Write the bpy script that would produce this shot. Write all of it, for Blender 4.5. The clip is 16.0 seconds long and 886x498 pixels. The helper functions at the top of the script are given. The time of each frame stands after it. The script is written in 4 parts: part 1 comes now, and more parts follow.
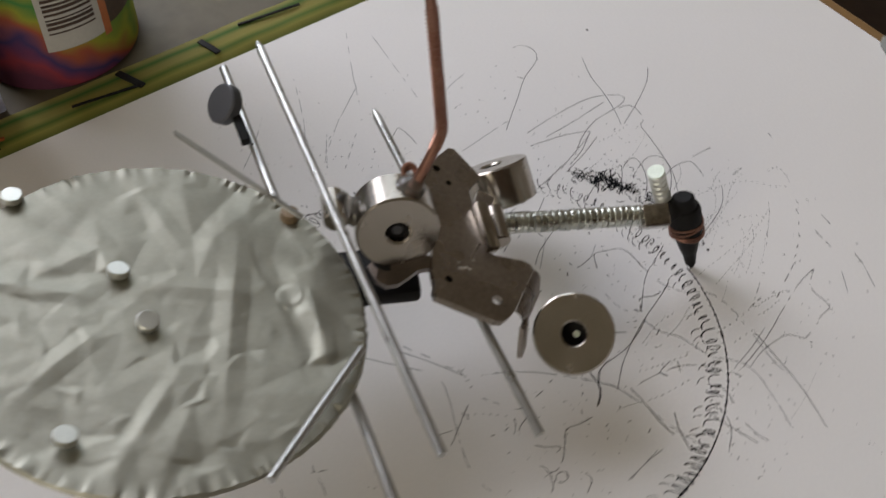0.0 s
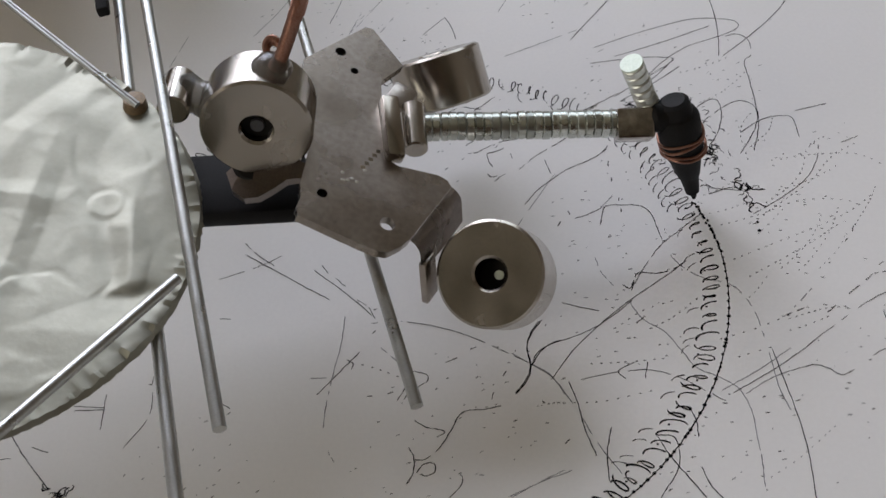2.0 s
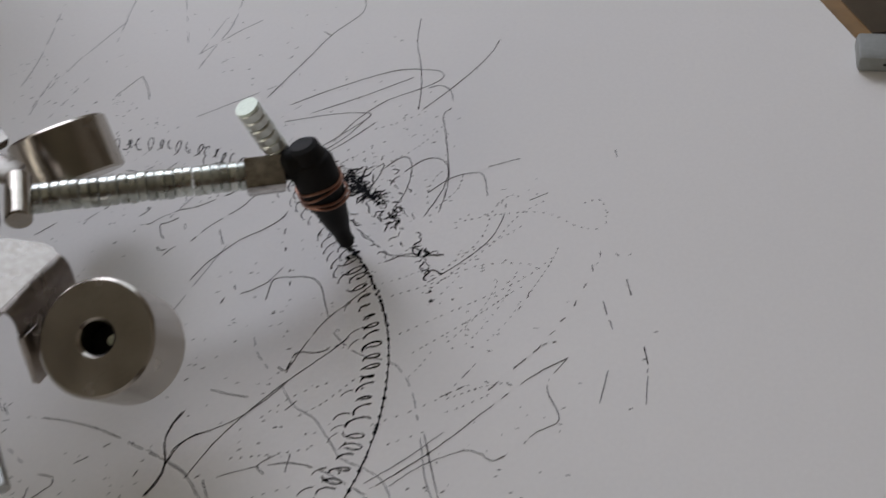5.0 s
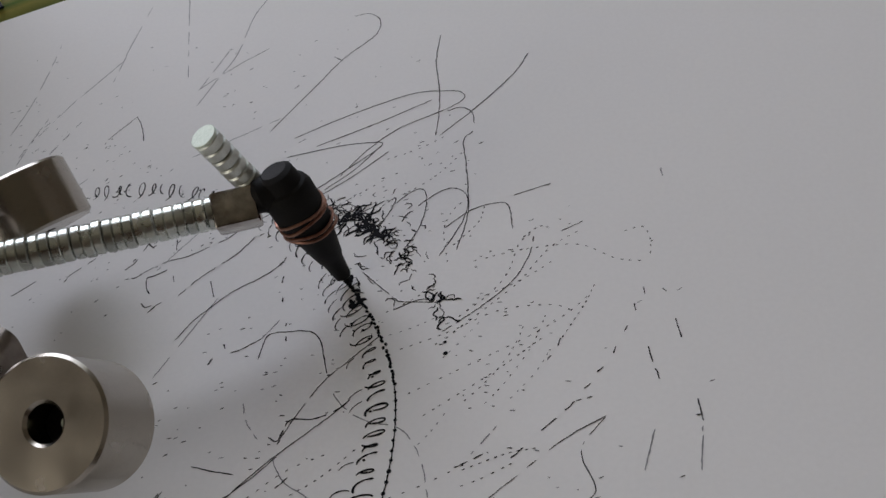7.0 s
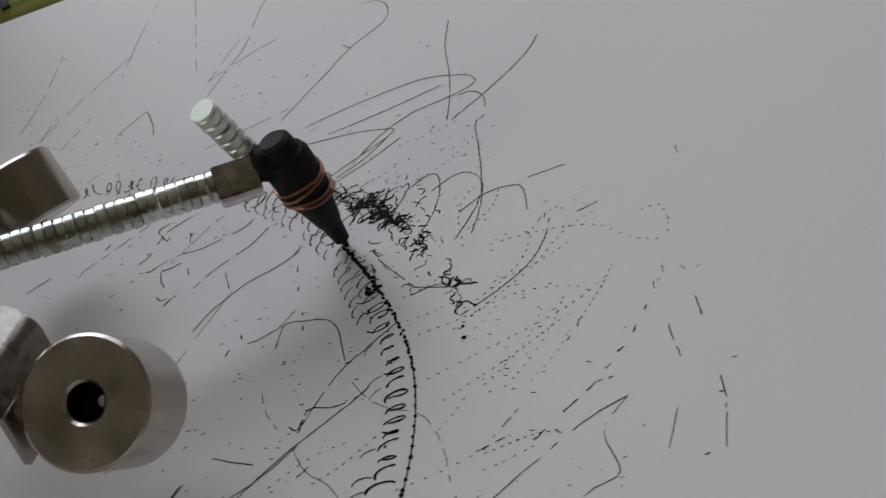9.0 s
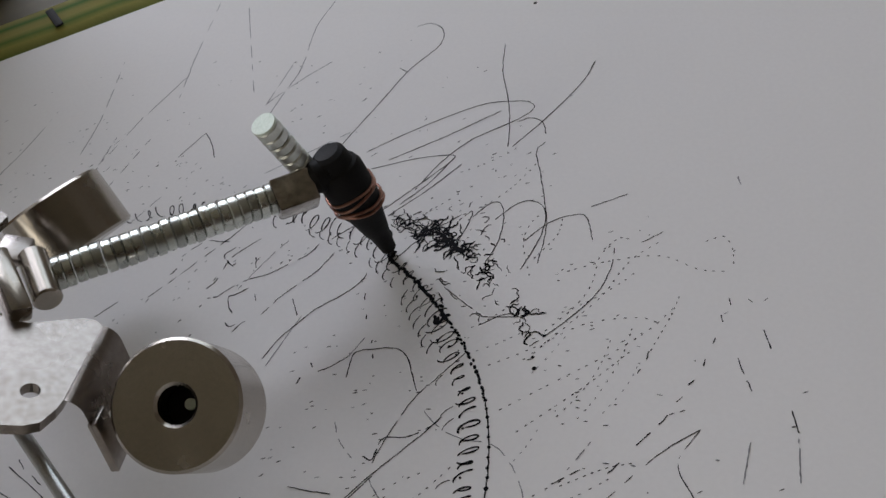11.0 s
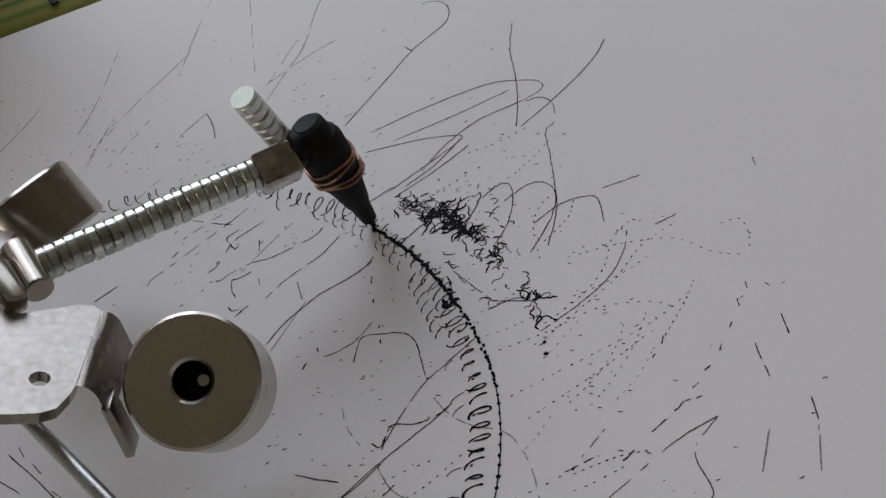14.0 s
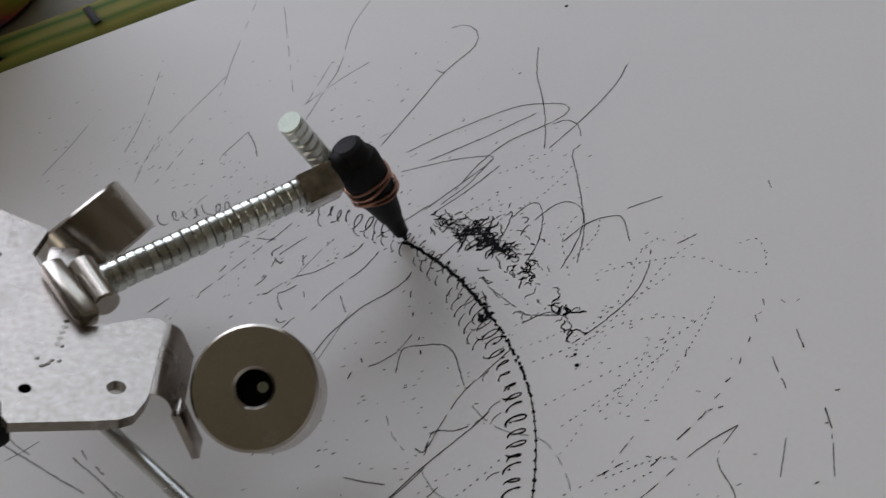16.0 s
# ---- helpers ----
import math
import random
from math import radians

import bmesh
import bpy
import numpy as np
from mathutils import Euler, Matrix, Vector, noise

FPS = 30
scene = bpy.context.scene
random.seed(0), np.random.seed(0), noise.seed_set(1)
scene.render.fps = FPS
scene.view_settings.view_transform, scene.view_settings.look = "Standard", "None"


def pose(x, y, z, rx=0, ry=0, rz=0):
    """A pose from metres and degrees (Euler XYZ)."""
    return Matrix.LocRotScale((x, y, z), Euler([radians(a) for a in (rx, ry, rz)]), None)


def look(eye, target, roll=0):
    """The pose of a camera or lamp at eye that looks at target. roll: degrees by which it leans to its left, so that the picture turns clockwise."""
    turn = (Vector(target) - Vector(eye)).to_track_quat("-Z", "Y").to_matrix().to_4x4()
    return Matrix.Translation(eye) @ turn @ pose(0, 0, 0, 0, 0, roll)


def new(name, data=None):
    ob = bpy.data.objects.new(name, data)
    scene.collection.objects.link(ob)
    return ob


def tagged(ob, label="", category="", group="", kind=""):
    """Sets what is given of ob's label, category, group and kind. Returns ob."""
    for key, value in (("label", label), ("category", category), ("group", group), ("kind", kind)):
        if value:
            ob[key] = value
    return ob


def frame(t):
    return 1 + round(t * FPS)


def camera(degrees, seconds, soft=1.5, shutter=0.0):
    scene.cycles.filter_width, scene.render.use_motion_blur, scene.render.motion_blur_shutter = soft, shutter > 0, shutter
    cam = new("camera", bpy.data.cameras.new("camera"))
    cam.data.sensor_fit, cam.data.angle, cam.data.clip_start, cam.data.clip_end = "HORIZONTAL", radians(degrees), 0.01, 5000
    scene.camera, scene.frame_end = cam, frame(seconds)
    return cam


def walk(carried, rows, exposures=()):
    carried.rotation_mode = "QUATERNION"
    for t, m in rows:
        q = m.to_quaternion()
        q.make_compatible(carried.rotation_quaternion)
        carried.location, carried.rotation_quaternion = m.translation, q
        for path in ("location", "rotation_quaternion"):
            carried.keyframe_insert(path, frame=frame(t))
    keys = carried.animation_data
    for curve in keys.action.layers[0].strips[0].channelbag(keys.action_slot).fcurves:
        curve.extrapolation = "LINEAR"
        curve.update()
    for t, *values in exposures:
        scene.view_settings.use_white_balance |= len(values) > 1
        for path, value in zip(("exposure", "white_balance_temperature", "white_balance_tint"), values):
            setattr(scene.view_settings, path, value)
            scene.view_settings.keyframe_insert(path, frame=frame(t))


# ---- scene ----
from mathutils import geometry

cam = camera(41.84, 16.0, shutter=0.35)
walk(cam, [
    (0, pose(-0.2067, -0.2395, 0.3113, 40.20, -0.24, -13.78)),
    (0.5, pose(-0.1293, -0.2324, 0.2899, 42.07, 3.71, -1.46)),
    (1, pose(-0.1270, -0.2138, 0.2653, 40.59, 3.92, 5.30)),
    (1.5, pose(-0.0981, -0.2173, 0.2383, 39.52, 6.30, 6.03)),
    (2, pose(-0.0839, -0.2062, 0.2341, 39.73, 6.36, 7.03)),
    (2.5, pose(-0.0864, -0.2038, 0.2376, 40.42, 4.97, 7.50)),
    (3, pose(-0.0831, -0.2041, 0.2369, 40.44, 4.33, 7.71)),
    (3.5, pose(-0.0825, -0.1990, 0.2381, 40.22, 4.30, 8.05)),
    (4, pose(-0.0762, -0.1980, 0.2395, 40.22, 4.29, 7.17)),
    (4.5, pose(-0.0588, -0.1963, 0.2338, 40.57, 5.01, 6.36)),
    (5, pose(-0.0152, -0.1760, 0.2156, 40.90, 6.00, 3.85)),
    (5.2, pose(-0.0137, -0.1659, 0.2105, 40.86, 5.53, 3.16)),
    (7.3, pose(0.0000, -0.1491, 0.1781, 43.75, 12.73, 5.59)),
    (7.5, pose(0.0016, -0.1488, 0.1760, 43.77, 13.46, 5.55)),
    (8, pose(0.0000, -0.1494, 0.1780, 43.47, 13.22, 5.28)),
    (8.5, pose(0.0017, -0.1484, 0.1797, 43.28, 13.42, 5.06)),
    (9, pose(-0.0046, -0.1498, 0.1801, 42.93, 12.84, 4.31)),
    (9.5, pose(-0.0201, -0.1470, 0.1838, 42.29, 12.55, 4.34)),
    (10, pose(-0.0192, -0.1480, 0.1921, 42.52, 12.82, 4.44)),
    (10.2, pose(-0.0153, -0.1483, 0.1915, 42.80, 13.18, 4.58)),
    (12.3, pose(-0.0199, -0.1438, 0.1948, 41.85, 11.79, 5.03)),
    (12.5, pose(-0.0204, -0.1442, 0.1960, 41.83, 11.83, 4.84)),
    (13, pose(-0.0230, -0.1435, 0.1932, 41.67, 11.79, 4.70)),
    (13.5, pose(-0.0282, -0.1426, 0.1902, 41.40, 12.02, 4.60)),
    (14, pose(-0.0207, -0.1432, 0.1885, 41.51, 12.60, 4.42)),
    (14.5, pose(-0.0217, -0.1397, 0.1930, 41.04, 12.88, 3.97)),
    (15, pose(-0.0138, -0.1425, 0.1944, 41.37, 13.51, 3.97)),
    (15.5, pose(-0.0156, -0.1401, 0.1987, 41.08, 13.28, 3.88)),
    (16, pose(-0.0252, -0.1507, 0.2063, 41.19, 12.36, 4.51)),
], exposures=[(0, 0.0, 6900, 9.5), (1, -0.03, 6700, 9.5), (4.5, -0.14, 6520, 10), (5.0, -0.36, 6600, 10), (7.3, -0.47, 6560, 9.5), (16, -0.46, 6560, 9.5)])

# ---- world, sun, window light and added lamps ----
world = bpy.data.worlds.new("world")
scene.world = world
world.use_nodes = True
wn = world.node_tree.nodes
sky = wn.new("ShaderNodeTexSky")
sky.sky_type, sky.sun_disc = "NISHITA", False
sky.sun_elevation, sky.sun_rotation = radians(35), radians(-40)
wn["Background"].inputs[1].default_value = 0.12
world.node_tree.links.new(sky.outputs[0], wn["Background"].inputs[0])

WINDOW = (-0.70, 0.98, 0.80, 0.84, 0.90)    # middle, width and height of the far window's opening
FACING = (-0.01, 0.98, 0.78, 0.46, 0.64)     # the same for the lamp added beside it for the bracket to reflect
BACK = (-1.13, -1.15, 0.66, 1.0, 0.84)      # and for the unseen warm fill lamp behind the viewer


def area_lamp(name, eye, target, sx, sy, watts, colour):
    lamp = bpy.data.lights.new(name, "AREA")
    lamp.shape, lamp.size, lamp.size_y, lamp.energy, lamp.color = "RECTANGLE", sx, sy, watts, colour
    ob = new(name, lamp)
    ob.matrix_world = look(eye, target)
    return ob


area_lamp("far_window_daylight", (WINDOW[0], WINDOW[1], WINDOW[2]), (WINDOW[0] + 0.5, 0, 0.1), WINDOW[3], WINDOW[4], 14, (0.81, 0.85, 1.0))
# dim cool lamp added where the steel bracket mirrors it brightly
area_lamp("bracket_reflection_lamp", (FACING[0], FACING[1], FACING[2]), (FACING[0], 0, FACING[2] - 0.2), FACING[3], FACING[4], 1.9, (0.84, 0.92, 1.0))
# warm fill added behind the viewer to brighten the paper under the machine
area_lamp("warm_fill_lamp", (BACK[0], BACK[1], BACK[2]), (0, BACK[1] + 0.6, 0.3), BACK[3], BACK[4], 9, (1.0, 0.92, 0.79))


# ---- materials ----
def material(name, base, rough=0.5, metal=0.0, scale=40.0, vary=0.15, fine=400.0, bump=0.1, rough_vary=0.15, tint=None, per_object=0.0):
    """Base colour broken at two scales, uneven gloss and a fine relief."""
    m = bpy.data.materials.new(name)
    m.use_nodes = True
    nt = m.node_tree
    bsdf = nt.nodes["Principled BSDF"]
    bsdf.inputs["Metallic"].default_value = metal
    co = nt.nodes.new("ShaderNodeTexCoord")

    def noise_node(s, detail):
        n = nt.nodes.new("ShaderNodeTexNoise")
        n.inputs["Scale"].default_value, n.inputs["Detail"].default_value = s, detail
        nt.links.new(co.outputs["Object"], n.inputs["Vector"])
        return n
    big, small = noise_node(scale, 4), noise_node(fine, 3)
    add = nt.nodes.new("ShaderNodeMath")
    add.operation = "ADD"
    nt.links.new(big.outputs["Fac"], add.inputs[0])
    nt.links.new(small.outputs["Fac"], add.inputs[1])
    half = nt.nodes.new("ShaderNodeMath")
    half.operation, half.inputs[1].default_value = "MULTIPLY", 0.5
    nt.links.new(add.outputs[0], half.inputs[0])
    ramp = nt.nodes.new("ShaderNodeValToRGB")
    other = tint or base
    ramp.color_ramp.elements[0].position, ramp.color_ramp.elements[1].position = 0.3, 0.7
    ramp.color_ramp.elements[0].color = (*[max(c * (1 - vary), 0) for c in other], 1)
    ramp.color_ramp.elements[1].color = (*[min(c * (1 + vary), 1) for c in base], 1)
    nt.links.new(half.outputs[0], ramp.inputs[0])
    if per_object:
        info = nt.nodes.new("ShaderNodeObjectInfo")
        hsv = nt.nodes.new("ShaderNodeHueSaturation")
        rng = nt.nodes.new("ShaderNodeMapRange")
        rng.inputs["To Min"].default_value, rng.inputs["To Max"].default_value = 1 - per_object, 1 + per_object
        nt.links.new(info.outputs["Random"], rng.inputs["Value"])
        nt.links.new(rng.outputs[0], hsv.inputs["Value"])
        nt.links.new(ramp.outputs[0], hsv.inputs["Color"])
        nt.links.new(hsv.outputs[0], bsdf.inputs["Base Color"])
    else:
        nt.links.new(ramp.outputs[0], bsdf.inputs["Base Color"])
    rr = nt.nodes.new("ShaderNodeMapRange")
    rr.inputs["To Min"].default_value, rr.inputs["To Max"].default_value = max(rough - rough_vary, 0.03), min(rough + rough_vary, 1)
    nt.links.new(big.outputs["Fac"], rr.inputs["Value"])
    nt.links.new(rr.outputs[0], bsdf.inputs["Roughness"])
    if bump:
        b = nt.nodes.new("ShaderNodeBump")
        b.inputs["Strength"].default_value, b.inputs["Distance"].default_value = bump, 0.0004
        nt.links.new(half.outputs[0], b.inputs["Height"])
        nt.links.new(b.outputs[0], bsdf.inputs["Normal"])
    return m


PAPER = material("white_paper", (0.80, 0.79, 0.78), 0.75, scale=9, vary=0.025, fine=900, bump=0.12)
INK = material("black_ink", (0.010, 0.010, 0.012), 0.8, scale=300, vary=0.5, fine=2500)
FAINT = material("dry_grey_ink", (0.24, 0.24, 0.25), 0.7, scale=300, vary=0.4, fine=2500)
STEEL = material("worn_steel_sheet", (0.42, 0.385, 0.355), 0.27, 1.0, scale=60, vary=0.10, fine=700, bump=0.04, tint=(0.33, 0.29, 0.26))
NICKEL = material("nickel_plating", (0.40, 0.365, 0.32), 0.23, 1.0, scale=120, vary=0.10, fine=1500, bump=0.05, per_object=0.08)
ZINC = material("zinc_plated_wire", (0.45, 0.455, 0.44), 0.32, 1.0, scale=150, vary=0.16, fine=2500, bump=0.15)
DISC = material("small_disc_magnet", (0.56, 0.58, 0.54), 0.28, 1.0, scale=200, vary=0.10, fine=2500, bump=0.06, per_object=0.22)
DISC_PALE = material("pale_disc_magnet", (0.66, 0.68, 0.64), 0.40, 0.75, scale=200, vary=0.10, fine=2500, bump=0.10, per_object=0.08)
DISC_TOP = material("bright_disc_face", (0.80, 0.92, 0.79), 0.55, 0.2, scale=260, vary=0.15, fine=2500, bump=0.2)
COPPER = material("dull_copper", (0.31, 0.18, 0.135), 0.36, 0.9, scale=140, vary=0.25, fine=2000, bump=0.15, tint=(0.30, 0.12, 0.08))
FOIL = material("kitchen_foil", (0.345, 0.34, 0.285), 0.54, 1.0, scale=30, vary=0.06, fine=700, bump=0.2)
BLACK = material("black_plastic", (0.007, 0.0065, 0.0065), 0.66, scale=150, vary=0.4, fine=2200, bump=0.25)
FERRITE = material("dark_grey_ferrite", (0.055, 0.057, 0.065), 0.55, scale=150, vary=0.2, fine=2200, bump=0.2)
STAINED = material("nickel_stained_dark", (0.50, 0.47, 0.43), 0.20, 1.0, scale=130, vary=0.1, fine=500, bump=0.05, tint=(0.16, 0.13, 0.11))
BROWNED = material("browned_steel", (0.17, 0.14, 0.12), 0.34, 1.0, scale=60, vary=0.2, fine=1500, bump=0.08)
GLUE = material("brown_glued_magnet", (0.26, 0.19, 0.12), 0.5, 0.2, scale=200, vary=0.4, fine=1500, bump=0.4)
GEL = material("clear_lumpy_glue", (0.42, 0.40, 0.37), 0.22, scale=250, vary=0.25, fine=1500, bump=0.5)
GEL.node_tree.nodes["Principled BSDF"].inputs["Transmission Weight"].default_value = 0.8
GLUE_CLEAR = material("dried_white_glue", (0.62, 0.60, 0.56), 0.25, scale=200, vary=0.1, fine=1500)
WALL = material("warm_plaster", (0.74, 0.69, 0.62), 0.85, scale=2, vary=0.05, fine=60)
# colour of the unseen wall that makes the metal reflect darkly
DARKWALL = material("dark_reflected_wall", (0.16, 0.11, 0.08), 0.7, scale=3, vary=0.2, fine=60)
CEIL = material("cream_ceiling", (0.60, 0.56, 0.44), 0.9, scale=2, vary=0.03, fine=60)
FLOOR = material("brown_floor_boards", (0.05, 0.032, 0.022), 0.5, scale=5, vary=0.3, fine=90)
WOOD = material("varnished_table_wood", (0.26, 0.15, 0.06), 0.4, scale=14, vary=0.3, fine=160)
BEIGE = material("beige_board", (0.115, 0.098, 0.062), 0.65, scale=14, vary=0.22, fine=120)
CARD = material("brown_cardboard", (0.34, 0.20, 0.09), 0.8, scale=25, vary=0.15, fine=300)
GREY = material("grey_plastic", (0.22, 0.23, 0.22), 0.5, scale=40, vary=0.12, fine=600)

for m, shine in ((INK, 0.08), (FAINT, 0.1), (BLACK, 0.22), (PAPER, 0.2)):
    m.node_tree.nodes["Principled BSDF"].inputs["Specular IOR Level"].default_value = shine


# ---- builders ----
def link(name, bm, mat, parent=None, label="", smooth=True):
    me = bpy.data.meshes.new(name)
    bmesh.ops.recalc_face_normals(bm, faces=bm.faces)
    bm.to_mesh(me)
    bm.free()
    me.materials.append(mat)
    if smooth:
        for p in me.polygons:
            p.use_smooth = True
        me.set_sharp_from_angle(angle=radians(38))
    ob = new(name, me)
    if parent:
        ob.parent = parent
    return tagged(ob, label)


def part(name, bm, mat, parent, label="", smooth=True):
    return link(name, bm, mat, parent, label, smooth)


def lathe(bm, profile, start, axis, seg=40):
    """Turns (radius, height) pairs about the axis from start; a closed loop where first and last agree."""
    q = Vector(axis).normalized().to_track_quat("Z", "Y").to_matrix()
    rings = []
    for r, h in profile:
        if r < 1e-7:
            rings.append([bm.verts.new(Vector(start) + q @ Vector((0, 0, h)))])
        else:
            rings.append([bm.verts.new(Vector(start) + q @ Vector((r * math.cos(a), r * math.sin(a), h))) for a in (2 * math.pi * i / seg for i in range(seg))])
    for a, b in zip(rings, rings[1:]):
        for i in range(seg):
            j = (i + 1) % seg
            f = [a[i % len(a)], a[j % len(a)], b[j % len(b)], b[i % len(b)]]
            f = [v for k, v in enumerate(f) if v not in f[:k]]
            if len(f) > 2:
                bm.faces.new(f)
    return bm


def mm(*v):
    return Vector(v) * 0.001


def ring_magnet(name, face, normal, r, hole, thick, parent, label):
    """A ring whose front face has its middle at face; normal points out of that face."""
    b, n = 0.0006, Vector(normal).normalized()
    loop = [(hole, -thick), (r - b, -thick), (r, -thick + b), (r, -b), (r - b, 0), (hole + b, 0), (hole, -b), (hole, -thick)]
    bm = lathe(bmesh.new(), loop, face, n, 64)
    bmesh.ops.remove_doubles(bm, verts=bm.verts, dist=1e-6)
    ring = part(name, bm, NICKEL, parent, label)
    return ring


def disc(name, start, axis, r, h, mat, parent, label="", seg=28):
    b = min(r, h) * 0.14
    return part(name, lathe(bmesh.new(), [(0, 0), (r - b, 0), (r, b), (r, h - b), (r - b, h), (0, h)], start, axis, seg), mat, parent, label)


def tube(bm, pts, r, seg=14, taper=None):
    """A round bar along points; taper: its radius at each of them."""
    pts = [Vector(p) for p in pts]
    prev, rings = None, []
    for i, p in enumerate(pts):
        d = (pts[min(i + 1, len(pts) - 1)] - pts[max(i - 1, 0)]).normalized()
        x = d.orthogonal().normalized() if prev is None else (prev - d * prev.dot(d)).normalized()
        prev, y = x, d.cross(x)
        rr = r if taper is None else taper[i]
        rings.append([bm.verts.new(p + rr * (x * math.cos(a) + y * math.sin(a))) for a in (2 * math.pi * k / seg for k in range(seg))])
    for a, b in zip(rings, rings[1:]):
        for i in range(seg):
            bm.faces.new((a[i], a[(i + 1) % seg], b[(i + 1) % seg], b[i]))
    bm.faces.new(rings[0])
    bm.faces.new(rings[-1])
    return bm


def smooth_line(pts, n):
    """Points along a Catmull-Rom line through the given ones."""
    p = [Vector(q) for q in pts]
    p = [2 * p[0] - p[1]] + p + [2 * p[-1] - p[-2]]
    out = []
    for i in range(1, len(p) - 2):
        for k in range(n):
            t = k / n
            out.append(0.5 * (2 * p[i] + (p[i + 1] - p[i - 1]) * t + (2 * p[i - 1] - 5 * p[i] + 4 * p[i + 1] - p[i + 2]) * t * t + (3 * p[i] - p[i - 1] - 3 * p[i + 1] + p[i + 2]) * t ** 3))
    return out + [p[-2]]


def slab(bm, outline, normal, thick, holes=()):
    """A plate from an outline in a plane, with round holes (middle, radius), thick downwards along the normal; edges eased."""
    n = Vector(normal).normalized()
    x = n.orthogonal().normalized()
    y = n.cross(x)
    edges = []
    loops = [[Vector(p) for p in outline]] + [[Vector(c) + r * (x * math.cos(a) + y * math.sin(a)) for a in (2 * math.pi * k / 20 for k in range(20))] for c, r in holes]
    for lp in loops:
        vs = [bm.verts.new(p) for p in lp]
        edges += [bm.edges.new((vs[i], vs[(i + 1) % len(vs)])) for i in range(len(vs))]
    top = bmesh.ops.triangle_fill(bm, edges=edges, use_beauty=True, normal=n)
    faces = [f for f in top["geom"] if isinstance(f, bmesh.types.BMFace)]
    down = bmesh.ops.extrude_face_region(bm, geom=faces)
    bmesh.ops.translate(bm, verts=[v for v in down["geom"] if isinstance(v, bmesh.types.BMVert)], vec=-n * thick)
    return bm


def box(bm, m, sx, sy, sz, bevel=0.0):
    made = bmesh.ops.create_cube(bm, size=1, matrix=m @ Matrix.Diagonal((sx, sy, sz, 1)))
    if bevel:
        es = list({e for v in made["verts"] for e in v.link_edges})
        bmesh.ops.bevel(bm, geom=es, offset=bevel, segments=2, affect="EDGES", profile=0.5)
    return bm


def along(a, b, toward=(0, 0, 1)):
    """A frame at a with x along a to b and z near toward."""
    x = (Vector(b) - Vector(a)).normalized()
    z = (Vector(toward) - x * Vector(toward).dot(x)).normalized()
    m = Matrix((x, z.cross(x), z)).transposed().to_4x4()
    m.translation = Vector(a)
    return m


# ---- room: walls and ceiling are unseen, added for bounced light and reflections ----
def structure(name, bm, mat, label, category):
    return tagged(link(name, bm, mat, smooth=False), label, category, kind="structure")


def room():
    x0, x1, y0, y1, z0, z1, w = -1.15, 2.2, -2.2, 1.0, -0.75, 1.85, 0.2
    structure("floor", box(bmesh.new(), pose((x0 + x1) / 2, (y0 + y1) / 2, z0 - 0.05), x1 - x0 + 2 * w, y1 - y0 + 2 * w, 0.1), FLOOR, "dark brown wooden floor of the room", "floor")
    structure("ceiling", box(bmesh.new(), pose((x0 + x1) / 2, (y0 + y1) / 2, z1 + 0.05), x1 - x0 + 2 * w, y1 - y0 + 2 * w, 0.1), CEIL, "unseen cream ceiling added to bounce light", "ceiling")
    # dark wall added behind the viewer to darken the metal's reflections
    structure("wall_south", box(bmesh.new(), pose((x0 + x1) / 2, y0 - w / 2, 0.55), x1 - x0 + 2 * w, w, 2.6), DARKWALL, "unseen dark brown wall added to darken reflections", "wall")
    structure("wall_east", box(bmesh.new(), pose(x1 + w / 2, (y0 + y1) / 2, 0.55), w, y1 - y0, 2.6), WALL, "unseen warm wall added to bounce light", "wall")
    bm = bmesh.new()
    cuts = [(c[1] - c[3] / 2, c[1] + c[3] / 2, c[2] - c[4] / 2, c[2] + c[4] / 2) for c in (BACK,)]
    spans = [(y0, cuts[0][0], z0, z1), (cuts[0][1], y1, z0, z1)]
    spans += [q for ya, yb, lo, hi in cuts for q in ((ya, yb, z0, lo), (ya, yb, hi, z1))]
    for ya, yb, za, zb in spans:
        box(bm, pose(x0 - w / 2, (ya + yb) / 2, (za + zb) / 2), w, yb - ya, zb - za)
    structure("wall_west", bm, WALL, "unseen warm wall added to bounce light, with openings for the lamps", "wall")
    # the wall with openings for the far window and the added lamp, in pieces of one mesh
    bm = bmesh.new()
    cuts = [(c[0] - c[3] / 2, c[0] + c[3] / 2, c[2] - c[4] / 2, c[2] + c[4] / 2) for c in (WINDOW, FACING)]
    spans = [(x0 - w, cuts[0][0], z0, z1), (cuts[0][1], cuts[1][0], z0, z1), (cuts[1][1], x1 + w, z0, z1)]
    spans += [q for xa, xb, lo, hi in cuts for q in ((xa, xb, z0, lo), (xa, xb, hi, z1))]
    for xa, xb, za, zb in spans:
        box(bm, pose((xa + xb) / 2, y1 + w / 2, (za + zb) / 2), xb - xa, w, zb - za)
    structure("wall_north", bm, WALL, "unseen warm wall added to bounce light, with openings for the lamps", "wall")


room()

# ---- table, cloth and paper ----
EDGE = 21.9                       # the paper's turn on the table, degrees
CORNER = Vector((0.0060, 0.2183, 0))


def sheet_place(u, v, z=0.0):
    """A place on the table, u along the paper's far edge to the left, v from that edge towards the viewer."""
    a = radians(EDGE)
    return CORNER + Vector((-math.cos(a), -math.sin(a), 0)) * u + Vector((math.sin(a), -math.cos(a), 0)) * v + Vector((0, 0, z))


